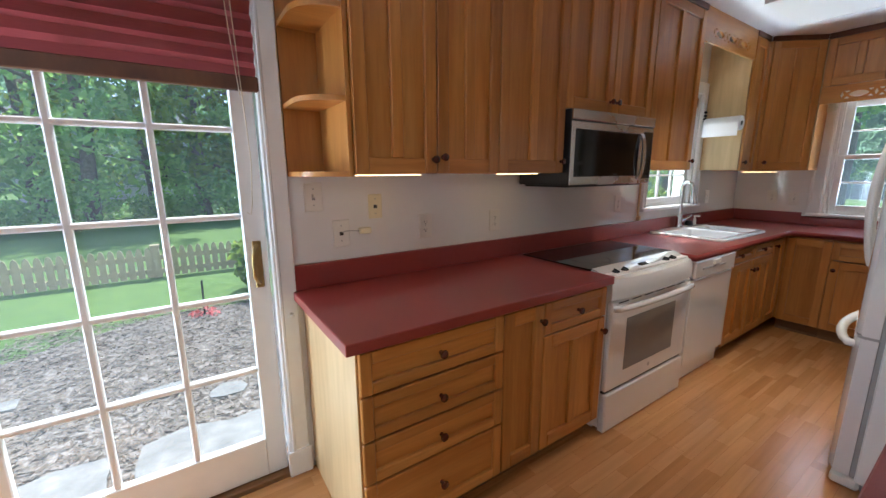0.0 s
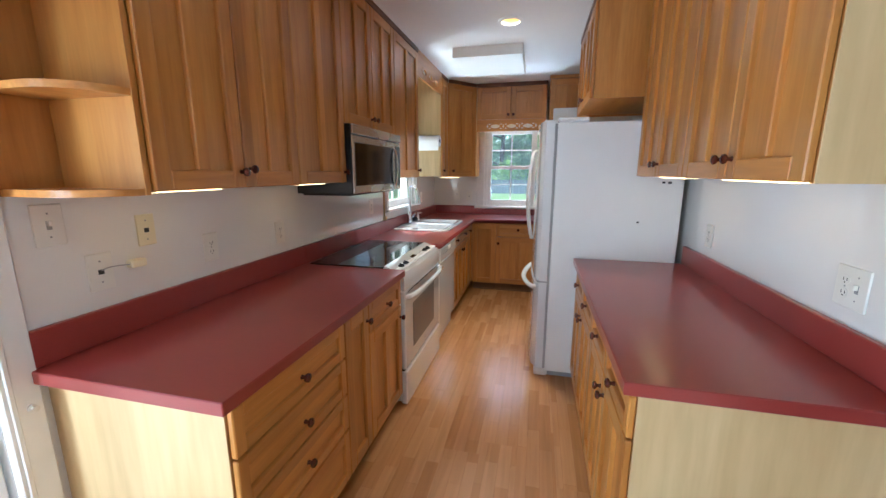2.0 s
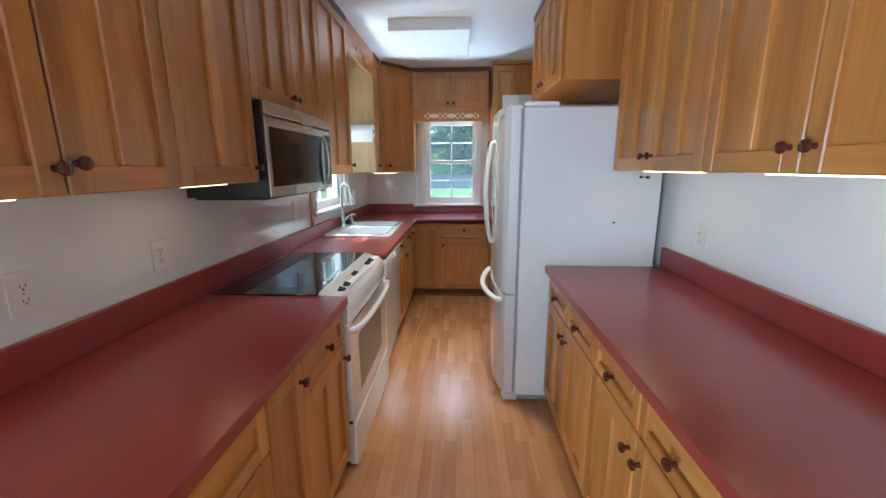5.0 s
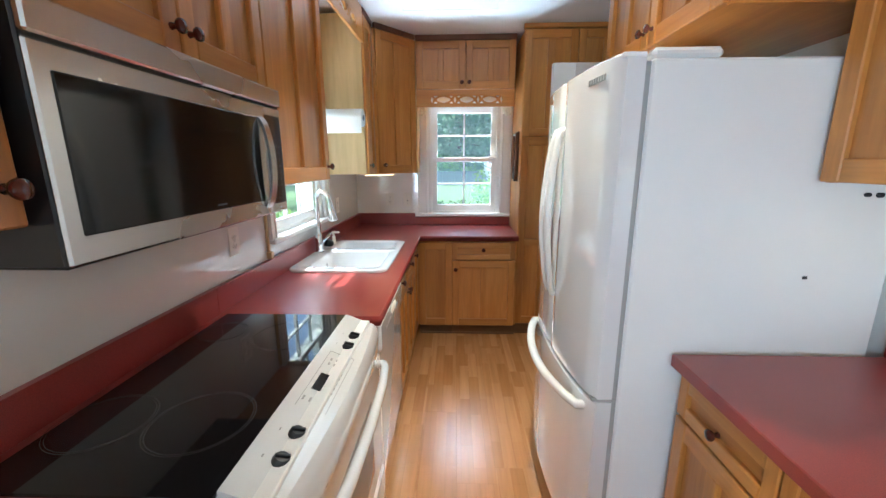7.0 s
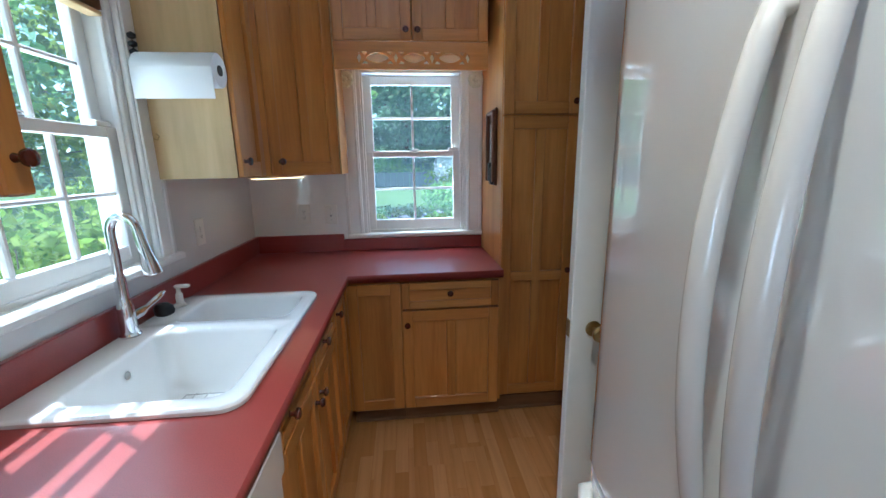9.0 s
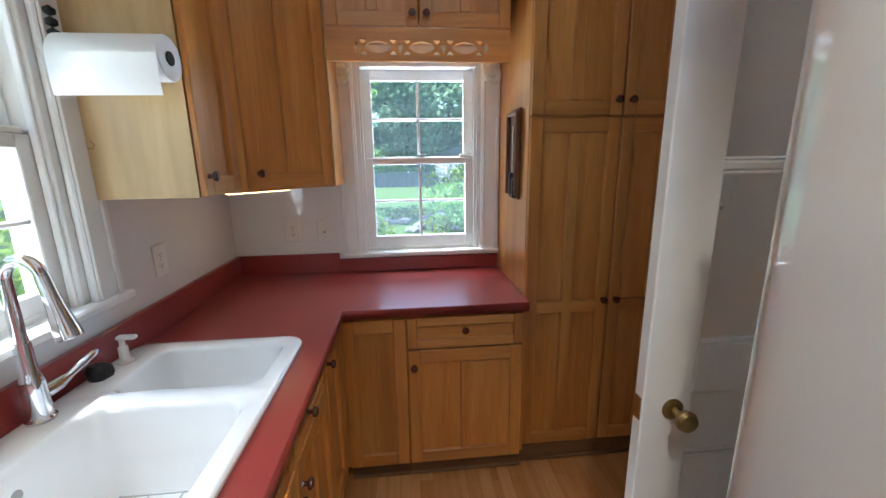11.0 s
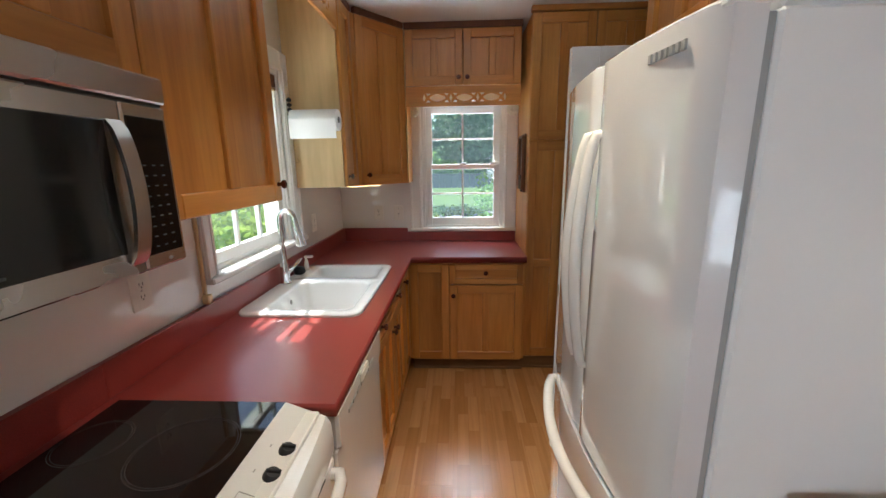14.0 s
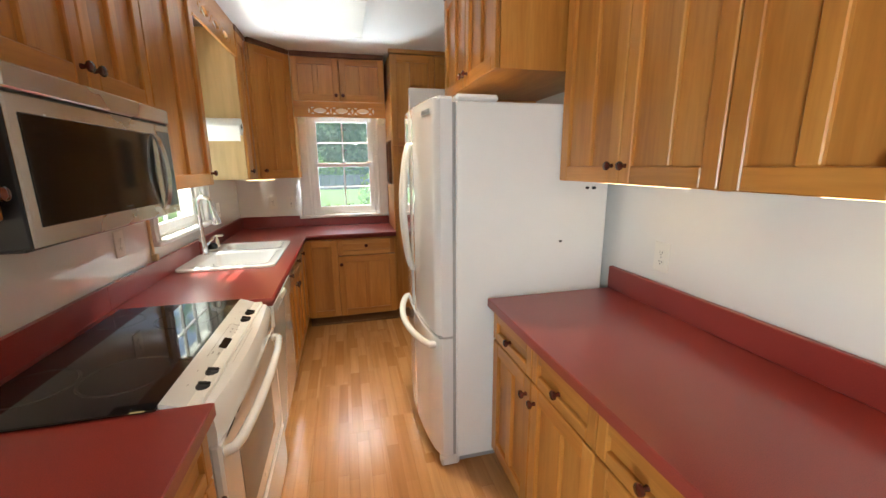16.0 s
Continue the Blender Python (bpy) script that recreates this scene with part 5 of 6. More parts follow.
for z0, z1 in ((1.071, 1.475), (1.497, 1.905)):
    part("glazing_bead", B((DS, DS + 0.008, -0.013, -0.003, z0, z1, 0.003), (DS + 0.008, DW - DS, -0.013, -0.003, z0, z0 + 0.008, 0.003), (DS + 0.008, DW - DS, -0.013, -0.003, z1 - 0.008, z1, 0.003)), PAINT, wd)
    g = part("pane", B((DS, DW - DS, -0.002, 0.002, z0, z1, 1e-5)), GLASS, wd)
    g.visible_shadow = False
KM = Matrix.Translation((0.078, -0.018, 0.905)) @ Matrix.Rotation(radians(90), 4, "X")
dk = part("doorknob", lathe(bmesh.new(), [(0.010, 0.004), (0.009, 0.028), (0.014, 0.033), (0.024, 0.041), (0.0265, 0.051), (0.022, 0.060), (0, 0.065)], 24, KM), BRASS, wd, "aged brass round doorknob", True)
part("rose", lathe(bmesh.new(), [(0.027, 0), (0.027, 0.003), (0.020, 0.007), (0.011, 0.009), (0, 0.009)], 24, KM), BRASS, dk, "", True)
part("latch_plate", B((-0.003, 0.002, -0.012, 0.012, 0.875, 0.935, 0.001)), BRASS, wd)
structure("trim_side_door", B((3.66, 3.75, YR, YR + 0.022, 0, 2.12, 0.004), (3.57, 3.66, YR, YR + 0.005, 0, 2.06, 0.001)), PAINT, "white door casing beyond the fridge", "trim")

# ---- outlets and switches ----


def wall_plate(m, kind, label, gangs=1, mat=None):
    """Local x along the wall, -y into the room."""
    big = 0.0 if mat else 0.005
    w = 0.07 + 2 * big + 0.046 * (gangs - 1)
    mat = mat or PLASTIC
    pl = thing("wall_plate", m, label, "outlet" if kind != "switch" else "light switch", "wall plates")
    part("plate", B((-w / 2, w / 2, -0.006, 0, -0.0575 - big, 0.0575 + big, 0.004)), mat, pl)
    for g in range(gangs):
        cx = (g - (gangs - 1) / 2) * 0.046
        k = kind if kind != "mixed" else ("outlet" if g == 0 else "switch")
        if k == "outlet":
            for cz in (-0.02, 0.02):
                o = part("socket", prism(bmesh.new(), [(cx + 0.017 * math.cos(a), cz + 0.0145 * math.sin(a)) for a in np.linspace(0, 2 * math.pi, 17)[:-1]], -0.0078, -0.005, "y"), mat, pl)
                part("slots", B((cx - 0.008, cx - 0.0055, -0.0084, -0.0076, cz - 0.003, cz + 0.006, 0.0002), (cx + 0.0055, cx + 0.008, -0.0084, -0.0076, cz - 0.003, cz + 0.006, 0.0002), (cx - 0.0025, cx + 0.0025, -0.0084, -0.0076, cz - 0.011, cz - 0.006, 0.001)), SLOT, o)
        elif k == "switch":
            o = part("toggle", B((cx - 0.005, cx + 0.005, -0.017, -0.005, -0.002, 0.014, 0.002)), mat, pl)
            part("slots", B((cx - 0.007, cx + 0.007, -0.0066, -0.0055, -0.013, 0.013, 0.0004)), GREY, pl)
        elif k == "jack":
            part("socket", B((cx - 0.009, cx + 0.009, -0.008, -0.005, -0.009, 0.007, 0.001)), SLOT, pl)
        for cz in ((0.0,) if k == "outlet" else (-0.035, 0.035)):
            part("screw", lathe(bmesh.new(), [(0.0032, 0), (0.0028, 0.001), (0, 0.0014)], 8, Matrix.Translation((cx, -0.006, cz)) @ RY), GREY, pl)
    return pl


wall_plate(pose(0.566, YL, 1.296), "switch", "white light switch plate on glossy wall")
wall_plate(pose(0.855, YL, 1.242), "jack", "cream telephone jack plate on glossy wall", 1, CREAM)
ph = wall_plate(pose(0.682, YL, 1.126), "jack", "white telephone plate with loose dangling jack")
wall_plate(pose(1.135, YL, 1.125), "outlet", "white duplex outlet above red backsplash")
wall_plate(pose(1.615, YL, 1.120), "outlet", "white duplex outlet beside the microwave")
wall_plate(pose(2.865, YL, 1.155), "outlet", "white duplex outlet beside sink window")
wall_plate(pose(4.365, YL, 1.150), "mixed", "white double outlet plate beyond sink window")
wall_plate(pose(XF, 1.508, 1.139, 0, 0, -90), "outlet", "white duplex outlet on the end wall")
wall_plate(pose(XF, 1.336, 1.134, 0, 0, -90), "switch", "white light switch on the end wall")
wall_plate(pose(0.895, YR, 1.318, 0, 0, 180), "switch", "white light switch beside doorway casing")
wall_plate(pose(1.095, YR, 1.118, 0, 0, 180), "mixed", "white outlet and switch plate above counter", 2)
wall_plate(pose(2.092, YR, 1.115, 0, 0, 180), "outlet", "white duplex outlet beside the fridge")
wall_plate(pose(4.361, YR, 1.30, 0, 0, 180), "switch", "white light switch behind glazed door")
jk = thing("phone_plug", pose(0.765, YL - 0.02, 1.132), "loose cream telephone plug on short wire", "phone plug")
part("plug", B((0.0, 0.055, -0.014, 0.018, -0.014, 0.014, 0.004)), CREAM, jk)
part("wire", tube(bmesh.new(), [(0.0, 0.0, 0.0), (-0.03, 0.004, 0.004), (-0.06, 0.010, 0.004), (-0.083, 0.013, -0.002)], 0.002, 6), GREY, jk)

# ---- lamps ----
lx = thing("ceiling_light", pose(3.61, 0.90, CEIL_Z), "boxy white ceiling light fixture, switched off", "ceiling light")
part("housing", B((-0.34, 0.34, -0.30, 0.30, -0.012, -0.0005, 0.002), (-0.34, -0.334, -0.30, 0.30, -0.085, -0.012, 0.001), (0.334, 0.34, -0.30, 0.30, -0.085, -0.012, 0.001)), PAINT, lx)
part("diffuser", B((-0.334, 0.334, -0.298, 0.298, -0.083, -0.012, 0.004)), OPAL, lx)
cn = thing("recessed_light", pose(2.776, 0.670, CEIL_Z), "lit round recessed ceiling lamp with white ring", "ceiling light")
part("ring", lathe(bmesh.new(), [(0.062, -0.001), (0.085, -0.001), (0.085, -0.006), (0.066, -0.010), (0.062, -0.001)], 32), PAINT, cn, "", True)
part("can", lathe(bmesh.new(), [(0.0, 0.060), (0.0645, 0.060), (0.0645, -0.002), (0.0625, -0.002), (0.060, 0.010), (0.050, 0.036), (0.036, 0.056), (0.0, 0.058)], 32), CAN_WALL, cn, "warm-lit golden reflector", True)
part("bulb", lathe(bmesh.new(), [(0.0, 0.046), (0.020, 0.047), (0.031, 0.050), (0.034, 0.053), (0.030, 0.057), (0.0, 0.0575)], 24), CAN, cn, "warm glowing bulb", True)
for nm, m, w in (("L", pose(0.82, YU + 0.10, 1.404), 0.30), ("L", pose(1.56, YU + 0.10, 1.404), 0.28), ("R", pose(1.98, YRU - 0.1, 1.440), 0.45), ("R", pose(1.20, YRU - 0.1, 1.440), 0.45), ("C", pose(4.62, 1.52, 1.400, 0, 0, ang), 0.30)):
    ul = thing("under_cabinet_light", m, "slim lit warm light bar under wall cabinet", "light bar", "under-cabinet lights")
    part("case", B((-w / 2, w / 2, -0.03, 0.03, -0.012, 0.0, 0.002)), PLASTIC, ul)
    part("tube", B((-w / 2 + 0.01, w / 2 - 0.01, -0.022, 0.022, -0.016, -0.012, 0.001)), STRIP, ul, "glowing warm tube")

# ---- outdoors ----
GZ = -0.35


def ground_height(x, y):
    return GZ + 0.03 * math.sin(0.35 * x) * math.cos(0.3 * y) * min(1, max(0, (max(abs(x - 1) - 5, y - 5)) / 6))


bm = bmesh.new()
xs_ = [-400, -120, -60] + list(np.linspace(-40, 60, 51)) + [90, 150, 400]
ys_ = [-400, -120, -50, -20, -6] + list(np.linspace(2, 50, 33)) + [80, 150, 400]
gv = [[bm.verts.new((x, y, ground_height(x, y))) for y in ys_] for x in xs_]
for i in range(len(xs_) - 1):
    for j in range(len(ys_) - 1):
        bm.faces.new((gv[i][j], gv[i + 1][j], gv[i + 1][j + 1], gv[i][j + 1]))
structure("ground", bm, GRASS, "sunlit mown lawn", "ground")


def blob(cx, cy, rx, ry, z, seed, n=40, h=0.03):
    rs = random.Random(seed)
    ph = [rs.uniform(0, 6.28) for _ in range(4)]
    o = []
    for k in range(n):
        a = 2 * math.pi * k / n
        w = 1 + 0.10 * math.sin(2 * a + ph[0]) + 0.06 * math.sin(5 * a + ph[1]) + 0.03 * math.sin(9 * a + ph[2])
        o.append((cx + rx * w * math.cos(a), cy + ry * w * math.sin(a)))
    return prism(bmesh.new(), o, z, z + h)


structure("mulch_bed", blob(1.2, 4.3, 3.0, 1.75, GZ - 0.02, 3), MULCH, "bare bed of pale bark mulch", "ground")
chips = bmesh.new()
rs = random.Random(8)
for k in range(16000):
    x, y = rs.uniform(-1.6, 3.6), rs.uniform(2.7, 5.9)
    s = rs.uniform(0.003, 0.010)
    a = rs.uniform(0, 6.28)
    c_, s_ = math.cos(a), math.sin(a)
    z = GZ + 0.012
    q = [chips.verts.new((x + c_ * u * s * 4 - s_ * v * s * 0.7, y + s_ * u * s * 4 + c_ * v * s * 0.7, z + rs.uniform(0, 0.018))) for u, v in ((-1, -1), (1, -1), (1, 1), (-1, 1))]
    chips.faces.new(q)
tagged(new("wood_chips", finish(chips, "wood_chips", CHIP)), "scattered pale wood chips on the bed", "mulch", kind="stuff")

pat = structure("patio", blob(-0.6, 2.75, 2.6, 0.85, GZ - 0.03, 5, h=0.036), MULCH, "irregular flagstone patio outside glass door", "pavement")
rs = random.Random(21)
for j in range(3):
    for i in range(8):
        if j == 2 and rs.random() < 0.3 + 0.1 * i:
            continue
        x0, y0 = -2.9 + 0.57 * i + 0.27 * (j % 2) + rs.uniform(-0.04, 0.04), 2.02 + 0.50 * j
        corners = [(0.0, 0.0), (0.28, -0.05), (0.54, 0.0), (0.57, 0.24), (0.53, 0.46), (0.26, 0.50), (0.0, 0.45), (-0.02, 0.22)]
        o = [(x0 + u + rs.uniform(-0.075, 0.05), y0 + 0.02 + v + rs.uniform(-0.065, 0.045)) for u, v in corners]
        part("flagstone", prism(bmesh.new(), o, GZ - 0.02, GZ + 0.024 + rs.uniform(0, 0.012)), STONE, pat)
for x0, y0 in ((-1.25, 4.15), (0.22, 3.45), (-0.2, 3.72)):
    o = [(x0 + rs.uniform(0.11, 0.2) * math.cos(a), y0 + rs.uniform(0.08, 0.15) * math.sin(a)) for a in np.linspace(0, 2 * math.pi, 8)[:-1]]
    part("flagstone", prism(bmesh.new(), o, GZ - 0.02, GZ + 0.03), STONE, pat)

fn = thing("picket_fence", pose(0, 8.15, GZ), "low weathered wooden picket fence across the lawn", "fence")
FH = 0.537
bm = prism(bmesh.new(), [(-0.045, 0), (0.045, 0), (0.045, 0.78 * FH), (0.03, 0.9 * FH), (0.0, 0.96 * FH), (-0.03, 0.9 * FH), (-0.045, 0.78 * FH)], -0.012, 0.012, "y")
picket = finish(bm, "picket", FENCE)
for k in range(133):
    ob = new("picket", picket)
    ob.parent = fn
    ob.location = (-9.5 + 0.12 * k, -0.03, 0.02)
for z in (0.14 * FH, 0.58 * FH):
    part("rail", B((-9.6, 6.5, -0.018, 0.02, z, z + 0.15 * FH, 0.004)), FENCE, fn)
post = finish(B((-0.06, 0.06, -0.02, 0.10, 0, FH, 0.008), (-0.07, 0.07, -0.03, 0.11, FH, FH + 0.03, 0.01)), "post", FENCE)
for k in range(8):
    ob = new("post", post)
    ob.parent = fn
    ob.location = (-9.2 + 2.2 * k, 0, 0)


def leaf_cloud(name, centres, radii, count, size, mat, seed, flat=0.8):
    """Many single leaves scattered through uneven clumps."""
    r = np.random.RandomState(seed)
    pick = r.randint(0, len(centres), count)
    v = r.normal(size=(count, 3))
    v /= np.linalg.norm(v, axis=1)[:, None]
    d = r.uniform(0.25, 1.0, count) ** 0.45
    c = np.array(centres)[pick] + v * d[:, None] * np.array(radii)[pick][:, None] * np.array([1, 1, flat])
    a = r.normal(size=(count, 3))
    a /= np.linalg.norm(a, axis=1)[:, None]
    b = np.cross(a, r.normal(size=(count, 3)))
    b /= np.linalg.norm(b, axis=1)[:, None]
    s = size * r.uniform(0.6, 1.4, count)[:, None]
    pts = np.stack([c - a * s, c + b * s * 0.55, c + a * s, c - b * s * 0.55], axis=1).reshape(-1, 3)
    me = bpy.data.meshes.new(name)
    me.from_pydata(pts.tolist(), [], np.arange(count * 4).reshape(-1, 4).tolist())
    me.materials.append(mat)
    return me


def tree(x, y, h, spread, seed, count=2600, leaf=0.16, low=0.22, mat=None, label="tall leafy tree at the edge of the lawn"):
    rs = random.Random(seed)
    t = thing("tree", pose(x, y, GZ - 0.05), label, "tree", "trees round the lawn")
    bm = bmesh.new()
    lean = rs.uniform(-0.05, 0.05)
    tr = [(lean * h * k / 6 + 0.05 * math.sin(k * 1.7 + seed), 0.05 * math.cos(k * 1.3 + seed), h * 0.75 * k / 6) for k in range(7)]
    tube(bm, tr, [0.022 * h * (1 - 0.12 * k) for k in range(7)], 9)
    cs, rd = [], []
    for k in range(11):
        f = low + (0.95 - low) * (k + rs.random()) / 11
        a = rs.uniform(0, 6.28)
        reach = spread * (0.35 + 0.65 * math.sin(math.pi * min(1, (f - low) / (1 - low) * 0.85 + 0.15))) * rs.uniform(0.6, 1.0)
        b0 = Vector((lean * h * f, 0, h * min(f, 0.72) * 0.92))
        b1 = Vector((lean * h * f + reach * math.cos(a), reach * math.sin(a), h * f))
        tube(bm, [b0, b0.lerp(b1, 0.5) + Vector((0, 0, 0.03 * h)), b1], [0.008 * h, 0.005 * h, 0.002 * h], 6)
        for q in (0.55, 1.0):
            p = b0.lerp(b1, q)
            cs.append(tuple(p + Vector((rs.uniform(-0.3, 0.3), rs.uniform(-0.3, 0.3), 0.02 * h))))
            rd.append(spread * rs.uniform(0.26, 0.44))
    part("trunk", bm, BARK, t, "grey-brown bark", True)
    part("crown", leaf_cloud("crown", cs, rd, count, leaf, mat or LEAF, seed), mat or LEAF, t)
    return t


UNDER = []
rs = random.Random(5)
spots = [(-7, 19), (-4.6, 21.5), (-2.6, 18.6), (-0.9, 21), (0.8, 18.8), (2.6, 20.5), (4.8, 18.5), (7.2, 20), (9.8, 18), (-9.5, 22), (12.5, 16.5), (15, 13.5), (17.5, 17.5), (20, 12.5)]
for k, (x, y) in enumerate(spots):
    tree(x, y, rs.uniform(9, 13), rs.uniform(2.8, 3.8), 40 + k, 3000, 0.17, 0.10, LEAF_LIGHT if k % 3 == 1 else LEAF)
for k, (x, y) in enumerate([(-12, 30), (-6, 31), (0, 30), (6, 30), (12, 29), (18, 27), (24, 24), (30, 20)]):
    tree(x, y, rs.uniform(13, 17), rs.uniform(4.5, 5.5), 70 + k, 2200, 0.28, 0.05, LEAF_HAZED, "tall dense tree far behind the lawn")
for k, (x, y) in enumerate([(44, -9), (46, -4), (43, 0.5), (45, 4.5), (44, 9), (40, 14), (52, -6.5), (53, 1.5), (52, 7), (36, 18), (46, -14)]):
    tree(x, y, rs.uniform(13, 18), rs.uniform(4.5, 5.5), 90 + k, 2500, 0.32, 0.06, LEAF_HAZED, "tall hazy tree beyond the side lawn")
for k in range(13):
    shrub_x, shrub_y = -9 + 2.1 * k, 16.8 + 1.2 * math.sin(k * 1.9)
    UNDER.append((shrub_x, shrub_y, 2.6, 1.5 + 0.5 * math.sin(k * 2.7), 170 + k))
tree(19, 3.6, 8.5, 2.8, 131, 2600, 0.15, 0.38, LEAF, "slender tree on the side lawn")


def shrub(name, x, y, w, h, seed, count, leaf, mat, label, group=""):
    rs = random.Random(seed)
    t = thing(name, pose(x, y, GZ - 0.02), label, "shrub", group)
    bm = bmesh.new()
    cs, rd = [], []
    for k in range(12):
        a, q = rs.uniform(0, 6.28), rs.uniform(0.2, 1.0)
        p = Vector((0.5 * w * q * math.cos(a), 0.5 * w * q * math.sin(a), h * rs.uniform(0.35, 0.85) * (1.15 - 0.4 * q)))
        tube(bm, [(0.1 * p.x, 0.1 * p.y, 0), p * 0.5, p], [0.012, 0.008, 0.004], 5)
        cs.append(tuple(p))
        rd.append(0.24 * (w + h) / 2 * rs.uniform(0.8, 1.2))
    part("stems", bm, BARK, t)
    part("leaves", leaf_cloud("leaves", cs, rd, count, leaf, mat, seed), mat, t)
    return t


for k, (x, y, w, h) in enumerate([(3.3, 3.6, 1.5, 1.45), (4.3, 3.9, 1.7, 1.6), (5.4, 3.7, 1.7, 1.65), (6.5, 4.3, 1.9, 1.75), (7.8, 4.9, 2.1, 1.7), (9.2, 5.6, 2.2, 1.8)]):
    shrub("shrub", x, y, w, h, 150 + k, 1500, 0.05, LEAF_LIGHT, "bright yellow-green shrub outside sink window", "shrubs by the window")
for k in range(9):
    UNDER.append((39.5 + 1.5 * math.sin(k * 2.3), -11 + 3.0 * k, 4.2, 2.6 + 0.6 * math.sin(k * 1.7), 190 + k))
for x, y, w, h, sd_ in UNDER:
    shrub("shrub", x, y, w, h, sd_, 900, 0.10, LEAF, "dark green undergrowth below the trees", "undergrowth")
shrub("shrub", 13.4, -0.8, 2.2, 1.35, 161, 2200, 0.07, LEAF, "green shrub with white blossom beyond end window")
fl = shrub("flowering_shrub", 17.5, -1.2, 2.4, 2.0, 162, 1600, 0.08, LEAF_LIGHT, "pale flowering shrub on the side lawn")
part("blossom", leaf_cloud("blossom", [(0.3, 0.2, 1.3), (-0.4, -0.3, 1.1), (0.0, 0.5, 1.6), (0.5, -0.5, 0.9)], [0.6, 0.6, 0.5, 0.5], 700, 0.07, BLOSSOM, 4), BLOSSOM, fl)
shrub("fern_clump", 9.0, 1.46, 0.75, 1.15, 163, 900, 0.06, LEAF_LIGHT, "yellow-green leafy clump below end window")
shrub("ornamental_grass", 0.95, 6.4, 1.1, 0.75, 164, 1500, 0.09, LEAF_LIGHT, "tufted green grass clump by the bed")

for k in range(11):
    shrub("ground_cover", 12.6 + 0.42 * k + 0.5 * math.sin(k * 2.3), -2.6 + 0.55 * ((k * 5) % 11), 1.3, 0.42, 210 + k, 420, 0.06, LEAF_LIGHT if k % 3 else LEAF, "low green plants among the garden stones", "rock garden plants")

rk = thing("rock_border", pose(15.0, 0.5, GZ), "loose rows of grey field stones edging a bed", "rock garden")
rs = random.Random(77)
for k in range(46):
    bm = bmesh.new()
    bmesh.ops.create_icosphere(bm, subdivisions=1, radius=1)
    s = (rs.uniform(0.10, 0.30), rs.uniform(0.12, 0.34), rs.uniform(0.07, 0.2))
    for v in bm.verts:
        v.co = Vector((v.co.x * s[0], v.co.y * s[1], v.co.z * s[2])) * rs.uniform(0.85, 1.15)
    lay = k % 2
    bmesh.ops.translate(bm, verts=bm.verts, vec=(rs.uniform(-1.6, 1.6), -4.6 + 0.2 * k, 0.05 + 0.04 * lay))
    part("stone", bm, ROCK, rk)

sd = thing("shed", pose(40, -3.7, GZ), "small white shed with grey roof on the far lawn", "shed")
part("wall", B((-2, 2, -1.6, 1.6, 0, 2.4, 0.01)), SIDING, sd)
part("roof", prism(bmesh.new(), [(-2.0, 2.4), (2.0, 2.4), (0, 3.2)], -2.3, 2.3, "x"), ROOFING, sd)
part("door", B((-2.03, -1.99, -0.6, 0.5, 0, 2.0, 0.01)), ROOFING, sd)
ff = thing("board_fence", pose(34, 3, GZ), "grey board fence along the far lawn", "fence")
for k in range(30):
    part("board", B((-0.02, 0.02, -7.5 + 0.5 * k, -7.03 + 0.5 * k, 0.0, 1.15, 0.005)), ROOFING, ff)
bf = thing("bird_feeder", pose(2.2, 12.5, GZ), "teal bird feeder on a thin pole", "bird feeder")
part("pole", tube(bmesh.new(), [(0, 0, 0), (0, 0, 1.1)], 0.02, 8), IRON, bf)
part("box", B((-0.22, 0.22, -0.15, 0.15, 1.1, 1.28, 0.01)), TEAL, bf)
part("roof", prism(bmesh.new(), [(-0.26, 1.28), (0.26, 1.28), (0, 1.42)], -0.2, 0.2, "y"), TEAL, bf)
gs = thing("garden_stake", pose(0.16, 5.6, GZ), "thin stake with pink flowers at its foot", "garden stake")
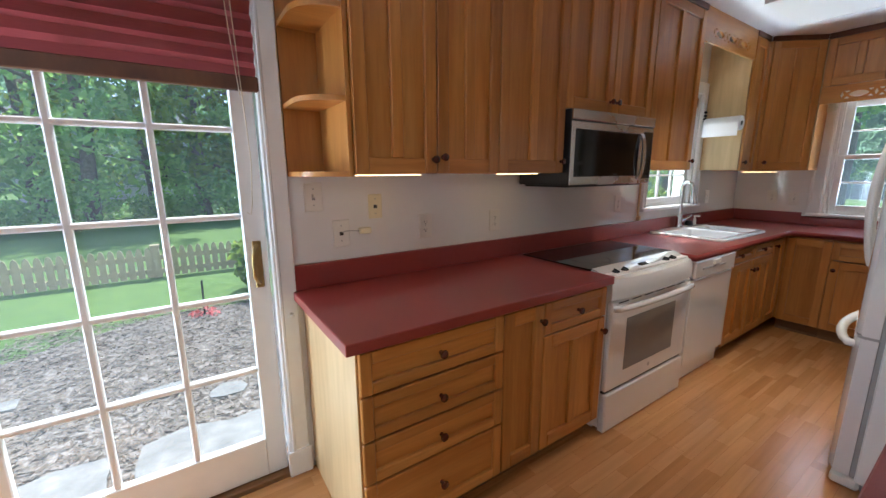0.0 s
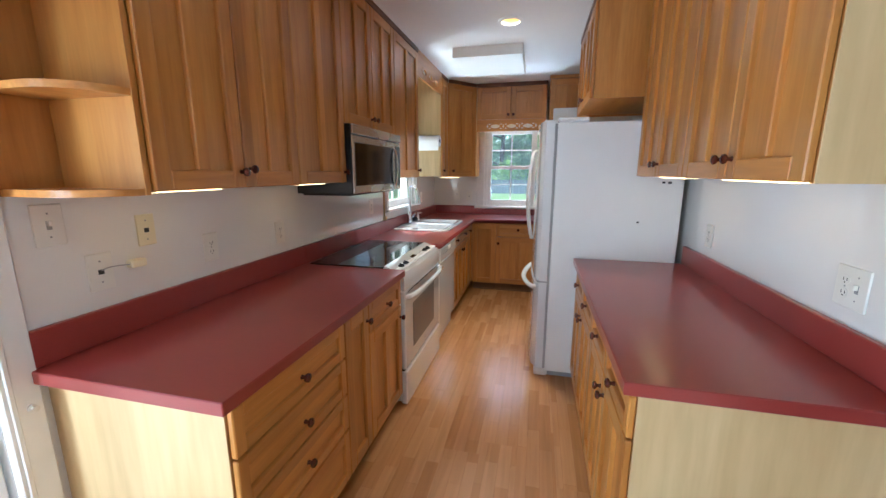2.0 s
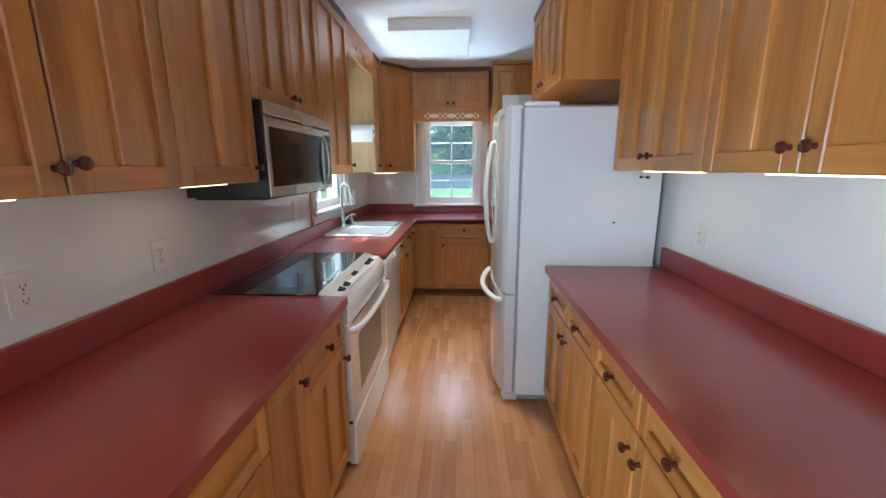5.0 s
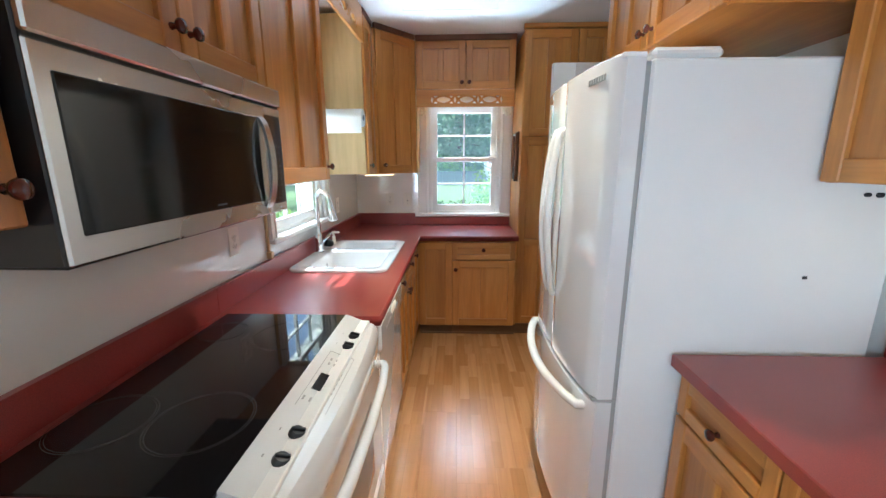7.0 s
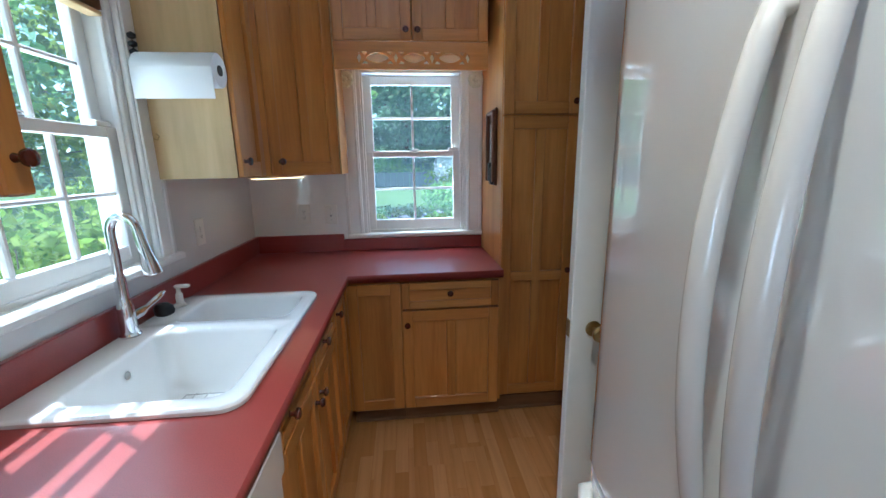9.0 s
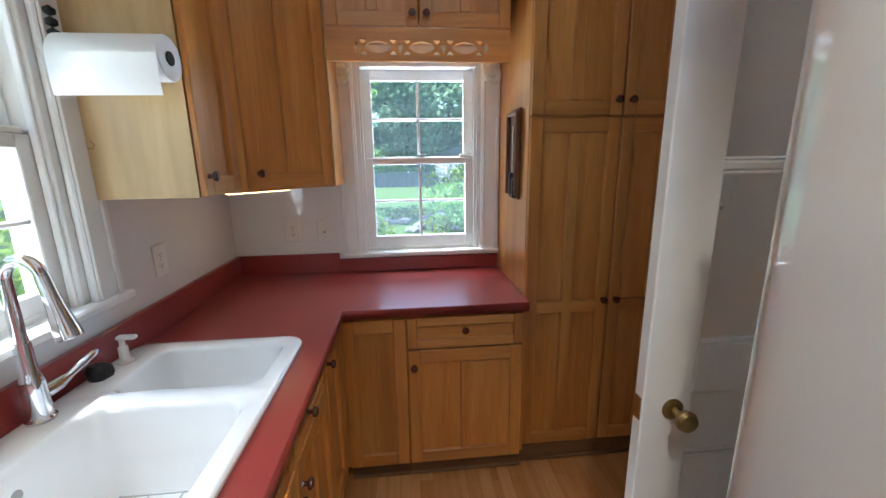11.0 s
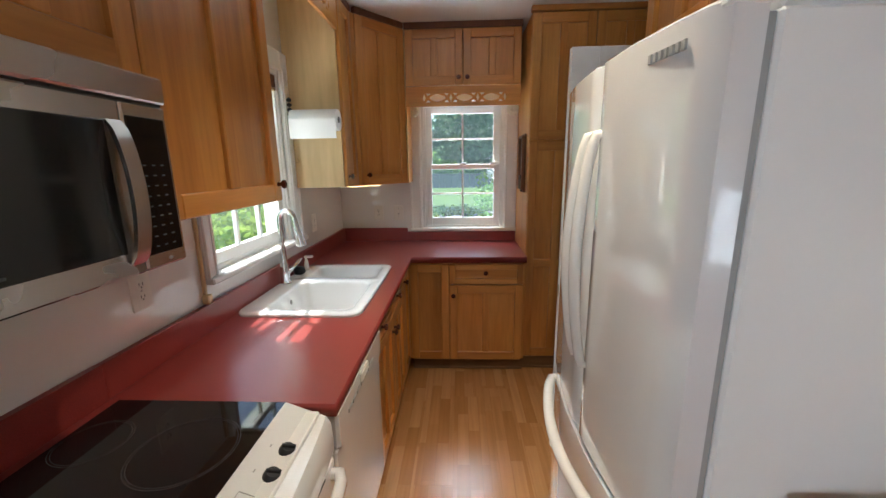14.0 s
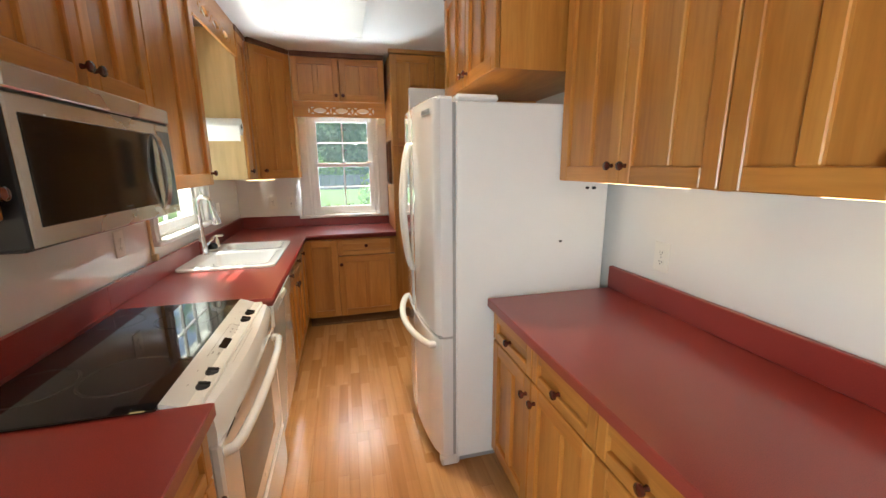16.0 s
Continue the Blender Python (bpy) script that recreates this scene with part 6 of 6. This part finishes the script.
part("stake", tube(bmesh.new(), [(0, 0, 0), (0.01, 0, 0.45)], 0.012, 7), IRON, gs)
part("flowers", leaf_cloud("flowers", [(0, 0, 0.06), (0.1, -0.1, 0.05), (-0.1, -0.05, 0.05)], [0.10, 0.07, 0.07], 120, 0.025, PINK, 9), PINK, gs)
hs = thing("house", pose(-3.4, 38, GZ), "pale grey neighbouring house behind trees", "house")
part("wall", B((-5, 5, -3, 3, 0, 4.5, 0.01)), SIDING, hs)
part("roof", prism(bmesh.new(), [(-3.4, 4.5), (3.4, 4.5), (0, 6.5)], -5.3, 5.3, "x"), ROOFING, hs)
for k in range(3):
    part("window", B((-3.4 + 2.6 * k, -2.2 + 2.6 * k, -3.04, -2.98, 1.2, 2.6, 0.01)), DISPLAY, hs)

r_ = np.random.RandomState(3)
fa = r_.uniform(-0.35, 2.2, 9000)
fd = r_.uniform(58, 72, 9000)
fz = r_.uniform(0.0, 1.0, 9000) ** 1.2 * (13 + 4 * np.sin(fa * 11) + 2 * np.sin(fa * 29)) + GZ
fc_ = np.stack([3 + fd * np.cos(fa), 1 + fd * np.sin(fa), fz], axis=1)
woods = leaf_cloud("far_woods", fc_.tolist(), [0.6] * 9000, 16000, 0.8, LEAF_HAZED, 6)
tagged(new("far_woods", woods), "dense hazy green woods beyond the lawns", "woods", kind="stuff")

# ---- floor boards ----
rs = random.Random(12)
PW, PL = 0.192, 1.28
boards = {}
y = YR + 0.002
row = 0
while y < YL - 0.02:
    yw = min(PW, YL - 0.012 - y)
    x = -1.6 + rs.uniform(-1.0, 0)
    while x < XF - 0.05:
        l = min(PL, XF - 0.01 - x)
        x0 = max(x, -2.2)
        l = x + l - x0
        if l > 0.05:
            key = (round(l, 3), round(yw, 3))
            if key not in boards:
                boards[key] = finish(B((0, l - 0.0002, 0, yw - 0.0002, -0.008, 0.0, 0.0003)), "plank", BEECH)
            ob = new("plank", boards[key])
            ob.parent = floor
            ob.location = (x0, y, 0.0)
        x += PL
    y += PW
    row += 1
